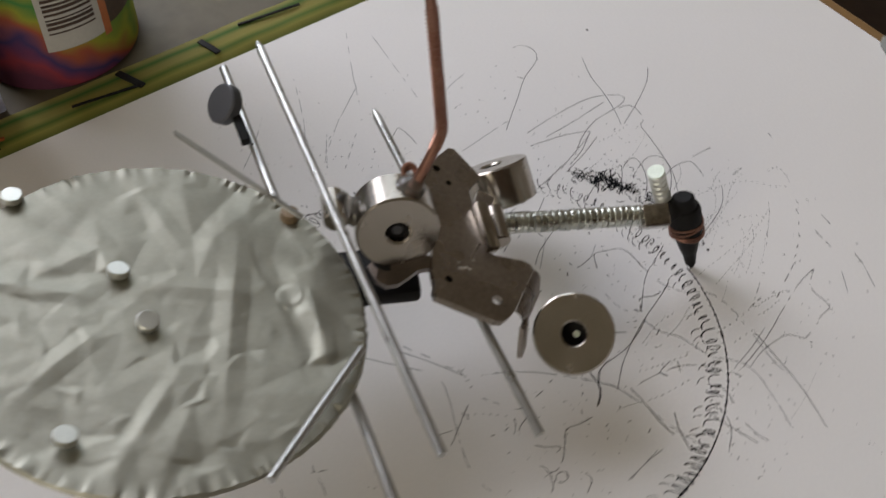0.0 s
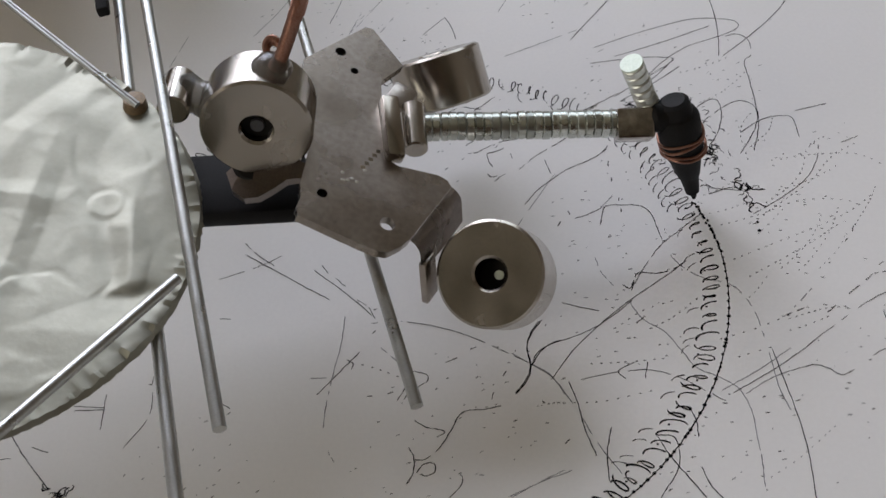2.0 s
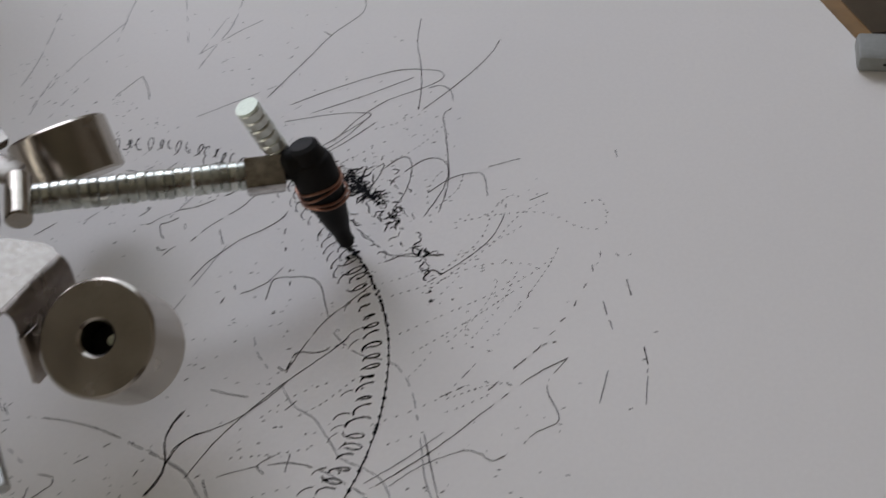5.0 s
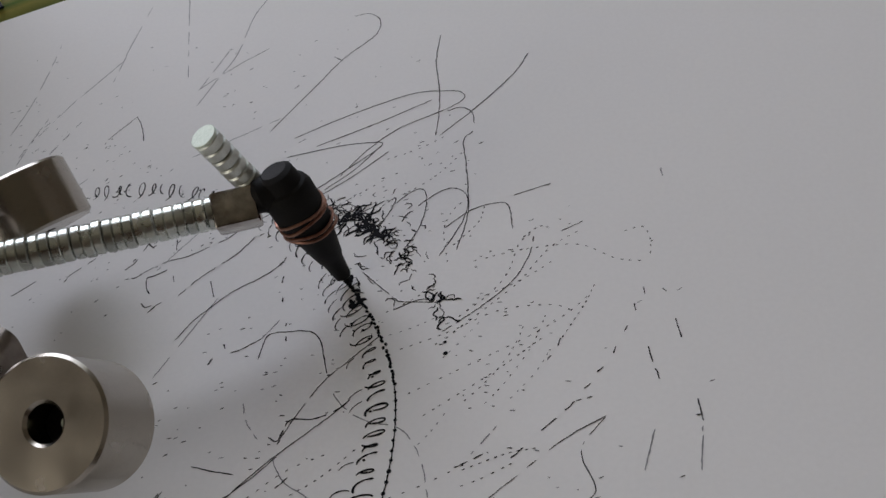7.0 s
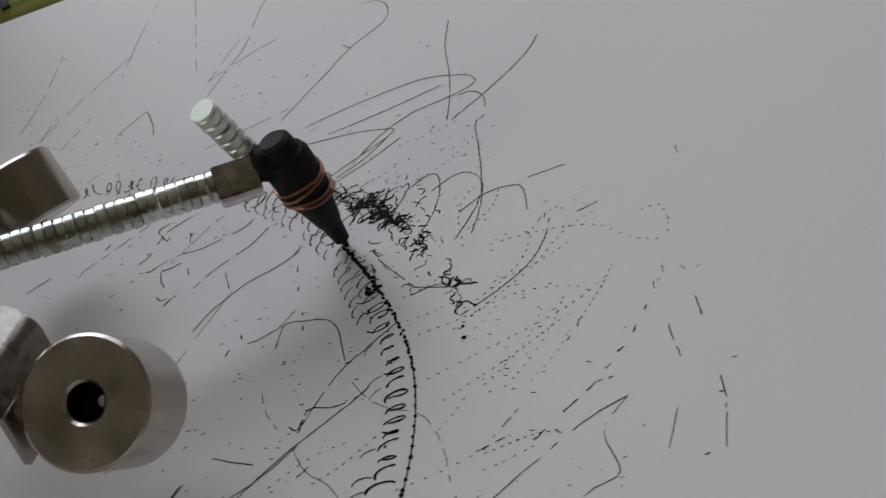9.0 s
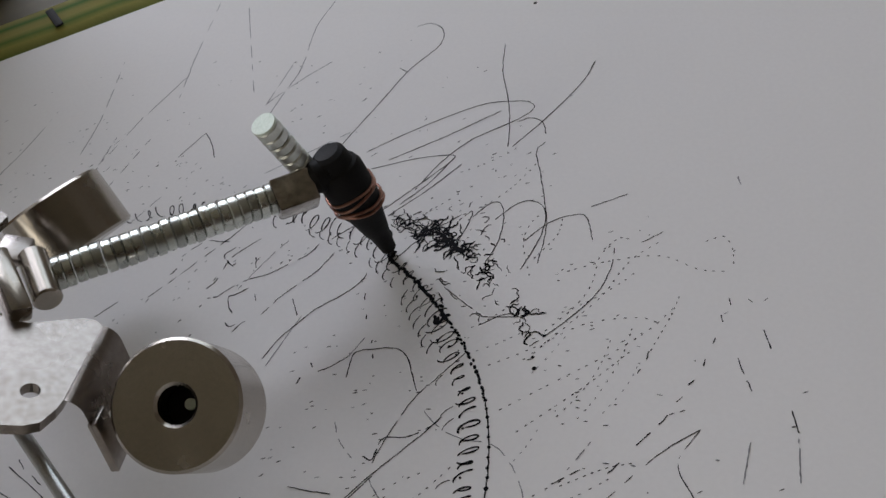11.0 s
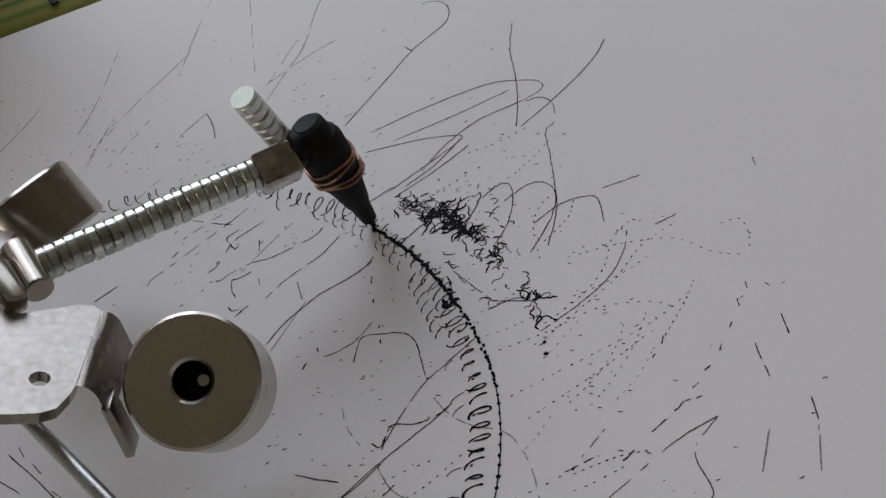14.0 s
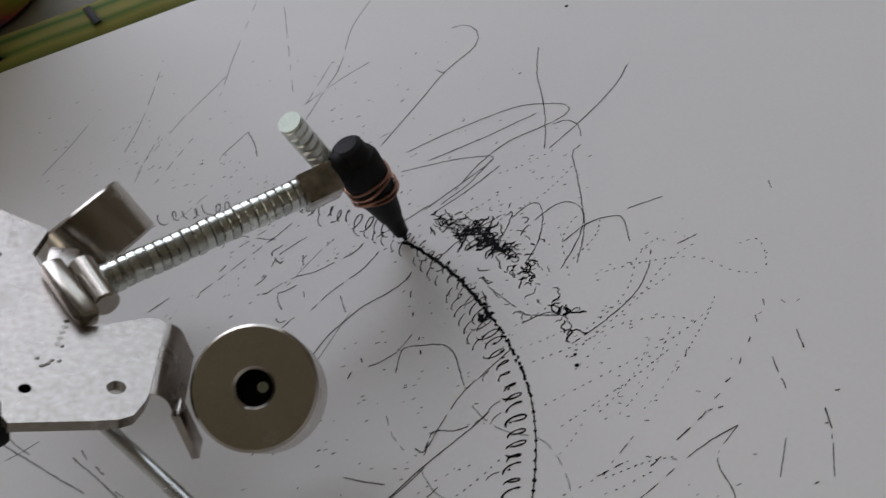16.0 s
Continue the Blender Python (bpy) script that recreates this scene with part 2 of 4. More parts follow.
def sheet_box(bm, u0, u1, v0, v1, z0, z1, bevel=0.0):
    c = sheet_place((u0 + u1) / 2, (v0 + v1) / 2, (z0 + z1) / 2)
    return box(bm, Matrix.Translation(c) @ pose(0, 0, 0, 0, 0, EDGE), u1 - u0, v1 - v0, z1 - z0, bevel)


def table():
    ob = tagged(new("table"), "wooden table with a varnished edge under the paper", "table")
    ob.location = sheet_place(0.3, 0.3, -0.75)

    def at(bm):
        bmesh.ops.translate(bm, verts=bm.verts, vec=-ob.location)
        return bm
    part("tabletop", at(sheet_box(bmesh.new(), -0.007, 0.75, -0.34, 0.62, -0.030, -0.0015, 0.001)), WOOD, ob, smooth=False)
    for u, v in ((0.03, -0.30), (0.70, -0.30), (0.03, 0.57), (0.70, 0.57)):
        part("leg", at(sheet_box(bmesh.new(), u - 0.025, u + 0.025, v - 0.025, v + 0.025, -0.75, -0.030, 0.003)), WOOD, ob, smooth=False)
    return ob


table()


def paper():
    bm = bmesh.new()
    sheet_box(bm, 0, 0.70, 0, 0.56, -0.0008, 0)
    return tagged(link("paper_sheet", bm, PAPER, smooth=False), "large white paper sheet covered with ink marks, on the table", "paper")


paper_ob = paper()


# ---- the hanging drawing machine: its own space has the pen's point at the origin, millimetres below ----
machine = tagged(new("drawing_machine"), "hanging drawing machine of magnets, steel bracket, wires and foil disc", "machine")


def bracket():
    p0, n = Vector((-80.8, -18.7, 44.9)), Vector((0.404, 0.069, 0.912))

    def on(x, y):
        return Vector((x, y, p0.z - (n.x * (x - p0.x) + n.y * (y - p0.y)) / n.z)) * 0.001
    outline = [on(*p) for p in ((-95, -8.4), (-85, 9.7), (-83.2, 9.9), (-74, 1.3), (-77.5, -6.5), (-72, -27.3), (-70.5, -29.9), (-68, -30.6), (-59.3, -29.1), (-57, -29.6), (-55.8, -31.2), (-61.2, -50.1), (-62.3, -52.4), (-64.5, -55.4), (-67, -56.1), (-70.6, -55.8), (-84.2, -54), (-85, -52), (-84.9, -49), (-86, -44.9), (-87, -31.9), (-93, -19.1))]
    holes = [(on(-88.2, -1.7), 0.00135), (on(-83.8, -6.3), 0.0010), (on(-81.1, -45.9), 0.0012), (on(-66.5, -47.9), 0.0018)]
    plate = part("bracket", slab(bmesh.new(), outline, n, 0.0024, holes), STEEL, machine, "worn bent steel bracket with screw holes", smooth=False)
    # black discs below three holes stand for the shade inside them
    for c, r in holes[:3]:
        disc("threaded_plug", c - n.normalized() * 0.0030, n, r * 1.25, 0.0012, BLACK, plate, "black disc for the shade inside the screw hole", 16)
    # the flange that is bent down at the end, rounded at the fold
    a, b = on(-55.7, -31.1), on(-61.1, -50.3)
    w = (b - a).normalized()
    out = w.cross(n).normalized()
    if out.x < 0:
        out = -out
    bm = bmesh.new()
    rows = []
    for k in range(7):
        g = radians(11 * k)
        rows.append(out * 0.0040 * math.sin(g) - n * 0.0040 * (1 - math.cos(g)))
    rows.append(rows[-1] + (out * math.cos(g) - n * math.sin(g)) * 0.0062)
    pa = [[bm.verts.new(p + r) for r in rows] for p in (a, a + w * 0.010, b)]
    for s, t in zip(pa, pa[1:]):
        for i in range(len(rows) - 1):
            bm.faces.new((s[i], s[i + 1], t[i + 1], t[i]))
    bmesh.ops.solidify(bm, geom=bm.faces[:], thickness=0.0020)
    part("flange", bm, STEEL, plate)
    # the narrow leg that runs on down from the flange's lower corner
    bm = bmesh.new()
    down = (out * math.cos(g) - n * math.sin(g)).normalized()
    e = b + rows[-2]
    box(bm, along(e - w * 0.0027, e - w * 0.0027 + down * 0.02, w.cross(down)) @ pose(0.0092, 0, 0), 0.0125, 0.0052, 0.0018, 0.0004)
    part("tab", bm, STEEL, plate)
    # rounded bar beside the pin
    bm = bmesh.new()
    box(bm, along(mm(-73.9, -13.6, 43.8), mm(-68.5, -30.4, 41.5), n) @ pose(0.0085, 0, 0), 0.0175, 0.0044, 0.0042, 0.0009)
    part("bar_magnet", bm, NICKEL, plate, "small polished bar magnet")
    # the small lip bent up at the notch
    bm = box(bmesh.new(), along(on(-74.5, -9.5), on(-68.5, -11.0), n) @ pose(0.0022, 0.0020, -0.0014), 0.0062, 0.0078, 0.0018, 0.0005)
    part("lip", bm, STEEL, plate)
    # stamped marks and specks of dried glue
    for i in range(5):
        p = on(-73.0 - 0.5 * i, -34.5 - 1.55 * i + 6)
        bm = box(bmesh.new(), along(p, p + mm(1.0, 0.25, -0.6), n), 0.0011, 0.0009, 0.00012)
        part("stamp_mark", bm, NICKEL, plate, "" if i else "row of shallow stamped marks")
    rng = random.Random(4)
    for i in range(7):
        p = on(-76.5 + rng.uniform(-2.5, 2.5), -38 + rng.uniform(-3, 4))
        bm = lathe(bmesh.new(), [(0, 0), (0.0005, 0.00005), (0.0003, 0.0002), (0, 0.00025)], p, n, 10)
        part("glue_speck", bm, GLUE_CLEAR, plate, "" if i else "white speck of dried glue")
    return plate


bracket()

A_FACE, A_AXIS = mm(-96.4, -38.2, 57.5), Vector((0.24, -0.94, 0.22))
B_FACE, B_AXIS = mm(-43.2, -52.3, 31.7), Vector((-0.06, -0.53, 0.84))
C_AXIS = Vector((0.33, -0.58, -0.745)).normalized()
magnet_a = ring_magnet("ring_magnet", A_FACE, A_AXIS, 0.0126, 0.0034, 0.0135, machine, "nickel ring magnet with a dark hole")
magnet_b = ring_magnet("ring_magnet", B_FACE, B_AXIS, 0.0124, 0.0036, 0.0178, machine, "nickel ring magnet with a dark hole")
side = Vector((0.987, 0.140, -0.075))
side = (side - C_AXIS * side.dot(C_AXIS)).normalized()
c_mid = mm(-57.9, 17.6, 25.7) - side * 0.0118
magnet_c = ring_magnet("ring_magnet", c_mid - C_AXIS * 0.0066, -C_AXIS, 0.0124, 0.0036, 0.0138, machine, "nickel ring magnet with a dark hole")
# black discs set inside the two rings keep their holes dark
disc("plug", A_FACE - A_AXIS.normalized() * 0.0045, A_AXIS, 0.0036, 0.002, BLACK, magnet_a, "black disc that keeps the hole dark")
disc("screw_head", A_FACE - A_AXIS.normalized() * 0.0026, A_AXIS, 0.0016, 0.0009, FERRITE, magnet_a, "dull screw head in the hole")
disc("plug", B_FACE - B_AXIS.normalized() * 0.0085, B_AXIS, 0.0037, 0.002, BLACK, magnet_b, "black disc that keeps the hole dark")
disc("screw_head", B_FACE - B_AXIS.normalized() * 0.0066 + mm(0.9, 0.2, 0), B_AXIS, 0.0011, 0.0009, DISC_TOP, magnet_b, "small bright screw head in the hole")

# small cylinders beside the first ring
disc("pin_magnet", mm(-69.4, -10.0, 38.0), mm(3.4, -12.6, -1.2), 0.0030, 0.0132, NICKEL, machine, "short nickel pin magnet")
disc("pin_magnet", mm(-117.2, -27.0, 60.2), mm(3.0, -12.3, 2.9), 0.0036, 0.0132, NICKEL, machine, "short nickel pin magnet")
part("glue_blob", lathe(bmesh.new(), [(0, 0), (0.0035, 0.0008), (0.0050, 0.003), (0.0040, 0.006), (0.0046, 0.009), (0, 0.011)], mm(-117.5, -31, 61.0), (1, -0.15, -0.2), 20), GEL, machine, "clear lumpy glue joint")


def stack(a, b, r, count, label, mat):
    """Disc magnets end to end from a to b, each slightly off the line."""
    a, b = Vector(a), Vector(b)
    d = (b - a)
    step = d.length / count
    rng = random.Random(count)
    for i in range(count):
        off = Vector((rng.uniform(-1, 1), rng.uniform(-1, 1), rng.uniform(-1, 1))) * 0.00012
        disc("disc_magnet", a + d * (i / count) + off, d, r, step * 0.97, mat, machine, label if i == 0 else "", 24)


stack(mm(-68.6, -13.2, 34.2), mm(-20.5, -0.6, 27.5), 0.0035, 24, "zinc-grey disc magnet of the arm", DISC)
stack(mm(-12.6, 5.0, 27), mm(-17.8, 3.7, 43.7), 0.0029, 7, "pale disc magnet of the upright stack", DISC_PALE)
disc("cap_disc", mm(-17.8, 3.7, 43.75), mm(-5.2, -1.6, 17), 0.00285, 0.0007, DISC_TOP, machine, "pale greenish end face of the stack")
bm = box(bmesh.new(), along(mm(-16.5, -0.3, 27), mm(-10, 1.2, 26.4), (0.2, -0.5, 0.8)), 0.0092, 0.0076, 0.0076, 0.0007)
part("cube_magnet", bm, STAINED, machine, "small nickel cube magnet, stained dark")

part("black_glue", lathe(bmesh.new(), [(0, 0), (0.0030, 0.0006), (0.0040, 0.0026), (0.0033, 0.0052), (0, 0.0064)], mm(-13.6, 1.2, 27.6), (1, 0.3, 0.15), 20), BLACK, machine, "black glue that holds the pen to the cube")

# the pen: a cut felt tip bound with copper wire
PEN = Vector((-7.4, 4.2, 31.5)).normalized()
profile = [(0, 0), (0.0005, 0.0002), (0.0008, 0.0018), (0.0018, 0.0027), (0.0025, 0.0082), (0.0029, 0.0088), (0.0042, 0.0150), (0.0049, 0.0166), (0.0055, 0.0205), (0.0056, 0.0275), (0.0050, 0.0290), (0.0043, 0.0294), (0.0038, 0.0326), (0.0028, 0.0333), (0, 0.0330)]
pen = part("pen", lathe(bmesh.new(), profile, (0, 0, 0), PEN, 36), BLACK, machine, "black cut-off felt pen point")
for h, lean in ((0.0172, 0.12), (0.0184, 0.05), (0.0212, -0.10), (0.0224, -0.02)):
    bm = bmesh.new()
    q = (PEN + Vector((lean, lean, 0))).normalized().to_track_quat("Z", "Y").to_matrix()
    pts = [PEN * h + q @ Vector((0.0057 * math.cos(a), 0.0057 * math.sin(a), 0.0003 * math.sin(3 * a))) for a in (2 * math.pi * k / 30 for k in range(31))]
    part("copper_band", tube(bm, pts, 0.00036, 8), COPPER, pen, "thin copper wire wound round the pen")

# hanging wire of copper with its close winding
WIRE = [mm(-97, -30, 60), mm(-94.2, -28.9, 64.5), mm(-91.7, -27.5, 68.4), mm(-87.4, -24.6, 77.5), mm(-85.3, -22.7, 82.5), mm(-84.7, -21.6, 86.5), mm(-85.5, -19.4, 97), mm(-92.2, -2.1, 184), mm(-110, 45, 420)]
hang = part("hanging_wire", tube(bmesh.new(), smooth_line(WIRE, 8), 0.0016, 14), COPPER, machine, "thick bent copper wire from which all hangs")
bm = bmesh.new()
pts = []
line = smooth_line([mm(-86.6, -23.9, 79.3), mm(-85.3, -22.7, 82.5), mm(-84.7, -21.6, 86.5), mm(-85.5, -19.4, 97), mm(-87.4, -14.3, 122)], 75)
for i, p in enumerate(line):
    for k in range(2):
        g = (i * 2 + k) * 0.9
        pts.append(p + Vector((0.0017 * math.cos(g), 0.0017 * math.sin(g), 0)))
part("foot_glue", lathe(bmesh.new(), [(0, 0), (0.0042, 0.0004), (0.0046, 0.0016), (0.0034, 0.0032), (0.0018, 0.0042), (0, 0.0044)], mm(-93.6, -28.6, 66.2), (0.25, 0.1, 1), 22), GEL, hang, "clear lumpy glue round the wire's foot")
part("winding", tube(bm, pts, 0.00026, 6), COPPER, hang, "fine copper wire wound closely round the thick one")
bm = bmesh.new()
pts = [mm(-94.0 + 1.7 * math.cos(a), -24.0 + 1.2 * math.sin(a), 67.6 + 1.7 * math.sin(a) + a * 0.2) for a in (2 * math.pi * k / 24 for k in range(40))]
part("wire_loop", tube(bm, pts, 0.0008, 8), COPPER, hang, "copper wire end curled into a loop")


def bar(name, a, b, r, label, point=0.0, bend=0.0):
    a, b = Vector(a), Vector(b)
    n = 14
    pts = [a.lerp(b, i / n) + Vector((0, 0, bend * math.sin(math.pi * i / n))) for i in range(n + 1)]
    taper = [r] * (n + 1)
    if point:
        d = (b - a).normalized()
        pts = [a, a + d * point * 0.5, a + d * point] + pts[1:]
        taper = [r * 0.35, r * 0.8, r * 1.05] + taper[1:]
    return part(name, tube(bmesh.new(), pts, r, 14, taper=taper), ZINC, machine, label)


bar("long_rod", mm(-147.4, 26.5, 72), mm(-78.0, -114.3, 65.6), 0.0013, "long straight zinc-plated rod with a pointed end", 0.004)
bar("short_rod", mm(-111.8, 28.2, 42.4), mm(-52.6, -86.8, 30.6), 0.0014, "straight zinc-plated rod with a pointed end", 0.004)
bar("cross_rod", mm(-163.8, 37, 50), mm(-84, -132, 48.5), 0.0015, "thick zinc-plated rod under the foil disc")
bar("thin_wire", mm(-165.5, -13.9, 71), mm(-124.5, -36, 60.5), 0.00055, "thin doubled wire clipped to the foil disc")
bar("thin_wire", mm(-165.1, -14.9, 70.8), mm(-124.7, -36.8, 60.6), 0.00055, "thin doubled wire clipped to the foil disc")
bar("rim_wire", mm(-103.0, -76.5, 53.5), mm(-118.6, -125, 68), 0.0012, "thin steel wire across the foil disc's rim")


# ---- foil disc: a round card wrapped in kitchen foil, with magnets on it ----
FOIL_MID, FOIL_UP, FOIL_R = mm(-159.1, -74.6, 62.5), Vector((0.20, 0.10, 0.98)), 0.0575


def foil_frame():
    z = FOIL_UP.normalized()
    x = (Vector((1, 0, 0)) - z * z.x).normalized()
    m = Matrix((x, z.cross(x), z)).transposed().to_4x4()
    m.translation = FOIL_MID
    return m


FM = foil_frame()


def facet_field(points, count, seed, high):
    """Heights of a sheet folded into flat facets between scattered knots, at the given places."""
    rng = random.Random(seed)
    reach = FOIL_R * 1.12
    knots = [(reach * math.cos(2 * math.pi * k / 24), reach * math.sin(2 * math.pi * k / 24)) for k in range(24)]
    while len(knots) < count:
        x, y = rng.uniform(-reach, reach), rng.uniform(-reach, reach)
        if math.hypot(x, y) < reach * 0.97:
            knots.append((x, y))
    verts, _, faces, *_ = geometry.delaunay_2d_cdt([Vector(k) for k in knots], [], [], 0, 1e-6)
    tall = [rng.gauss(0, 1) * high for _ in verts]
    out = np.zeros(len(points))
    for f in faces:
        (ax, ay), (bx, by), (cx, cy) = (verts[i] for i in f)
        det = (by - cy) * (ax - cx) + (cx - bx) * (ay - cy)
        if abs(det) < 1e-12:
            continue
        u = ((by - cy) * (points[:, 0] - cx) + (cx - bx) * (points[:, 1] - cy)) / det
        v = ((cy - ay) * (points[:, 0] - cx) + (ax - cx) * (points[:, 1] - cy)) / det
        inside = (u >= -1e-6) & (v >= -1e-6) & (u + v <= 1 + 1e-6)
        h = u * tall[f[0]] + v * tall[f[1]] + (1 - u - v) * tall[f[2]]
        out[inside] = h[inside]
    return out


# long folds that run across the sheet: start, end, half width, height
FOLDS = (((0.014, 0.046), (0.026, -0.040), 0.0035, 0.0011), ((0.026, 0.030), (0.050, -0.014), 0.0030, -0.0009), ((-0.006, 0.010), (0.030, 0.014), 0.0030, 0.0008), ((-0.052, 0.000), (-0.012, 0.002), 0.0028, 0.0010),
         ((-0.030, -0.040), (-0.010, -0.004), 0.0030, 0.0009), ((0.002, -0.052), (0.012, -0.012), 0.0026, 0.0008), ((-0.046, 0.026), (-0.016, 0.018), 0.0030, -0.0008), ((-0.020, 0.050), (0.004, 0.022), 0.0030, 0.0008))


def crumple(points):
    """Height of the foil's facets and folds, in metres."""
    h = facet_field(points, 90, 3, 0.00042) + facet_field(points, 420, 7, 0.00013) + facet_field(points, 1500, 9, 0.00003)
    for (ax, ay), (bx, by), wide, up in FOLDS:
        run = math.hypot(bx - ax, by - ay)
        c, q = (bx - ax) / run, (by - ay) / run
        a = (points[:, 0] - ax) * c + (points[:, 1] - ay) * q
        d = np.abs((points[:, 1] - ay) * c - (points[:, 0] - ax) * q)
        h += up * 0.6 * np.clip(1 - d / (1.4 * wide), 0, 1) * np.clip(np.minimum(a, run - a) / (run * 0.4), 0, 1)
    d = np.hypot(points[:, 0] - 0.0345, points[:, 1] - 0.0155)      # a coin-like lump pressed from below
    return h + 0.0003 * np.clip((0.0042 - d) / 0.001, 0, 1)


def foil_disc():
    bm = bmesh.new()
    R, nr, na = FOIL_R, 110, 320
    flat = []
    for i in range(nr + 1):
        for k in range(na if i else 1):
            a = 2 * math.pi * k / na
            edge = 1 + 0.012 * noise.noise(Vector((3 * math.cos(a), 3 * math.sin(a), 0))) * (i / nr)
            flat.append((R * i / nr * edge * math.cos(a), R * i / nr * edge * math.sin(a)))
    tall = crumple(np.array(flat))
    rings, at = [], 0
    for i in range(nr + 1):
        row = []
        for k in range(na if i else 1):
            a = 2 * math.pi * k / na
            fade = 1 - 0.6 * max(0, (i / nr - 0.88) / 0.12)
            crimp = 0.0011 * noise.noise(Vector((45 * math.cos(a), 45 * math.sin(a), 2))) * max(0, (i / nr - 0.91) / 0.09)
            row.append(bm.verts.new(FM @ Vector((*flat[at], tall[at] * fade + crimp))))
            at += 1
        rings.append(row)
    for k in range(na):
        bm.faces.new((rings[0][0], rings[1][k], rings[1][(k + 1) % na]))
    for a, b in zip(rings[1:], rings[2:]):
        for k in range(na):
            j = (k + 1) % na
            bm.faces.new((a[k], b[k], b[j], a[j]))
    # rolled rim and flat back
    rim = [bm.verts.new(FM @ Vector(((R + 0.0008 + 0.0006 * noise.noise(Vector((50 * math.cos(a), 50 * math.sin(a), 1)))) * math.cos(a), (R + 0.0008) * math.sin(a), -0.0012))) for a in (2 * math.pi * k / na for k in range(na))]
    back = [bm.verts.new(FM @ Vector((R * 0.97 * math.cos(a), R * 0.97 * math.sin(a), -0.0026))) for a in (2 * math.pi * k / na for k in range(na))]
    for s, t in ((rings[-1], rim), (rim, back)):
        for k in range(na):
            j = (k + 1) % na
            bm.faces.new((s[k], t[k], t[j], s[j]))
    bm.faces.new(back)
    ob = part("foil_disc", bm, FOIL, machine, "round card wrapped in crumpled kitchen foil")
    for p in ob.data.polygons:
        p.use_smooth = True
    return ob


foil = foil_disc()
for i, (x, y, z) in enumerate(((-160.3, -78.7, 63.4), (-172.2, -63.0, 63.9), (-170.2, -118.6, 69.8), (-207.0, -42.6, 69.5))):
    up = FOIL_UP.normalized() + Vector(((0.1, -0.2, 0), (0.05, 0.15, 0), (0.1, 0.1, 0), (0, 0, 0))[i])
    disc("button_magnet", mm(x, y, z) + up * 0.0003, up, 0.0031, 0.0022, DISC_PALE, machine, "small round magnet sitting on the foil")
for p in ((-131, -29.5, 53.5), (-108.5, -87.5, 52)):
    part("clip_magnet", lathe(bmesh.new(), [(0, 0), (0.0026, 0.0003), (0.0030, 0.002), (0.0026, 0.0050), (0, 0.0055)], mm(*p) - Vector((0, 0, 0.004)), (0.15, 0.1, 1), 18), GLUE, machine, "brownish glued magnet holding a wire")

# black pieces: the bar under the first ring and the round magnets on the cross rod
bm = box(bmesh.new(), along(mm(-120, -39.5, 34), mm(-92.5, -33.5, 33), (0.1, 0, 1)) @ pose(0.0135, 0, 0), 0.031, 0.019, 0.006, 0.0018)
part("black_bar", bm, BLACK, machine, "flat black plastic bar with rounded corners")
outline = [mm(*p) for p in ((-106, -41, 45), (-103, -46, 45), (-99.5, -48, 45), (-96, -47.5, 45.5), (-93, -45, 46), (-90.5, -42.6, 46.5), (-87.5, -42.2, 47), (-85.5, -43.4, 47.5), (-84.5, -40, 48), (-90, -37, 48), (-102, -37, 47))]
# black cylinder added so that the region below the first ring stays dark
disc("dark_magnet", mm(-99, -37, 42), (0.05, -0.15, 1), 0.0062, 0.005, BLACK, machine, "black round filler that darkens the first ring's underside")
part("steel_lug", slab(bmesh.new(), outline, (0.15, -0.25, 1), 0.003), BROWNED, machine, "ragged steel lug under the ring magnet", smooth=False)
disc("ferrite_disc", mm(-156.0, 12.5, 56.5), (-0.60, -0.42, 0.68), 0.0066, 0.0042, FERRITE, machine, "dark grey round ferrite magnet")
bm = box(bmesh.new(), along(mm(-153.5, 9, 54.5), mm(-146.5, -6, 54), (0, 0, 1)) @ pose(0.0055, 0, 0.0018), 0.015, 0.0030, 0.0030, 0.0005)
part("ferrite_bar", bm, BLACK, machine, "short black bar magnet on the rod")
disc("ferrite_disc", mm(-93.5, -135, 47), (-0.70, -0.25, 0.62), 0.0064, 0.0042, FERRITE, machine, "dark grey round ferrite magnet")


# ---- ink on the paper ----
INKED, FADED = bmesh.new(), bmesh.new()
lift = [0.00006]


def ribbon(bm, pts, w):
    """A flat line of ink along points, w metres wide with uneven edges."""
    lift[0] += 1.5e-8
    rows = []
    for i, p in enumerate(pts):
        d = pts[min(i + 1, len(pts) - 1)] - pts[max(i - 1, 0)]
        if d.length < 1e-9:
            d = Vector((1, 0, 0))
        d.normalize()
        s = Vector((-d.y, d.x, 0)) * w * 0.5 * (0.8 + 0.5 * noise.noise(p * 900))
        if i in (0, len(pts) - 1):
            s *= 0.5
        q = Vector((p.x, p.y, lift[0]))
        rows.append((bm.verts.new(q - s), bm.verts.new(q + s)))
    for a, b in zip(rows, rows[1:]):
        bm.faces.new((a[0], b[0], b[1], a[1]))


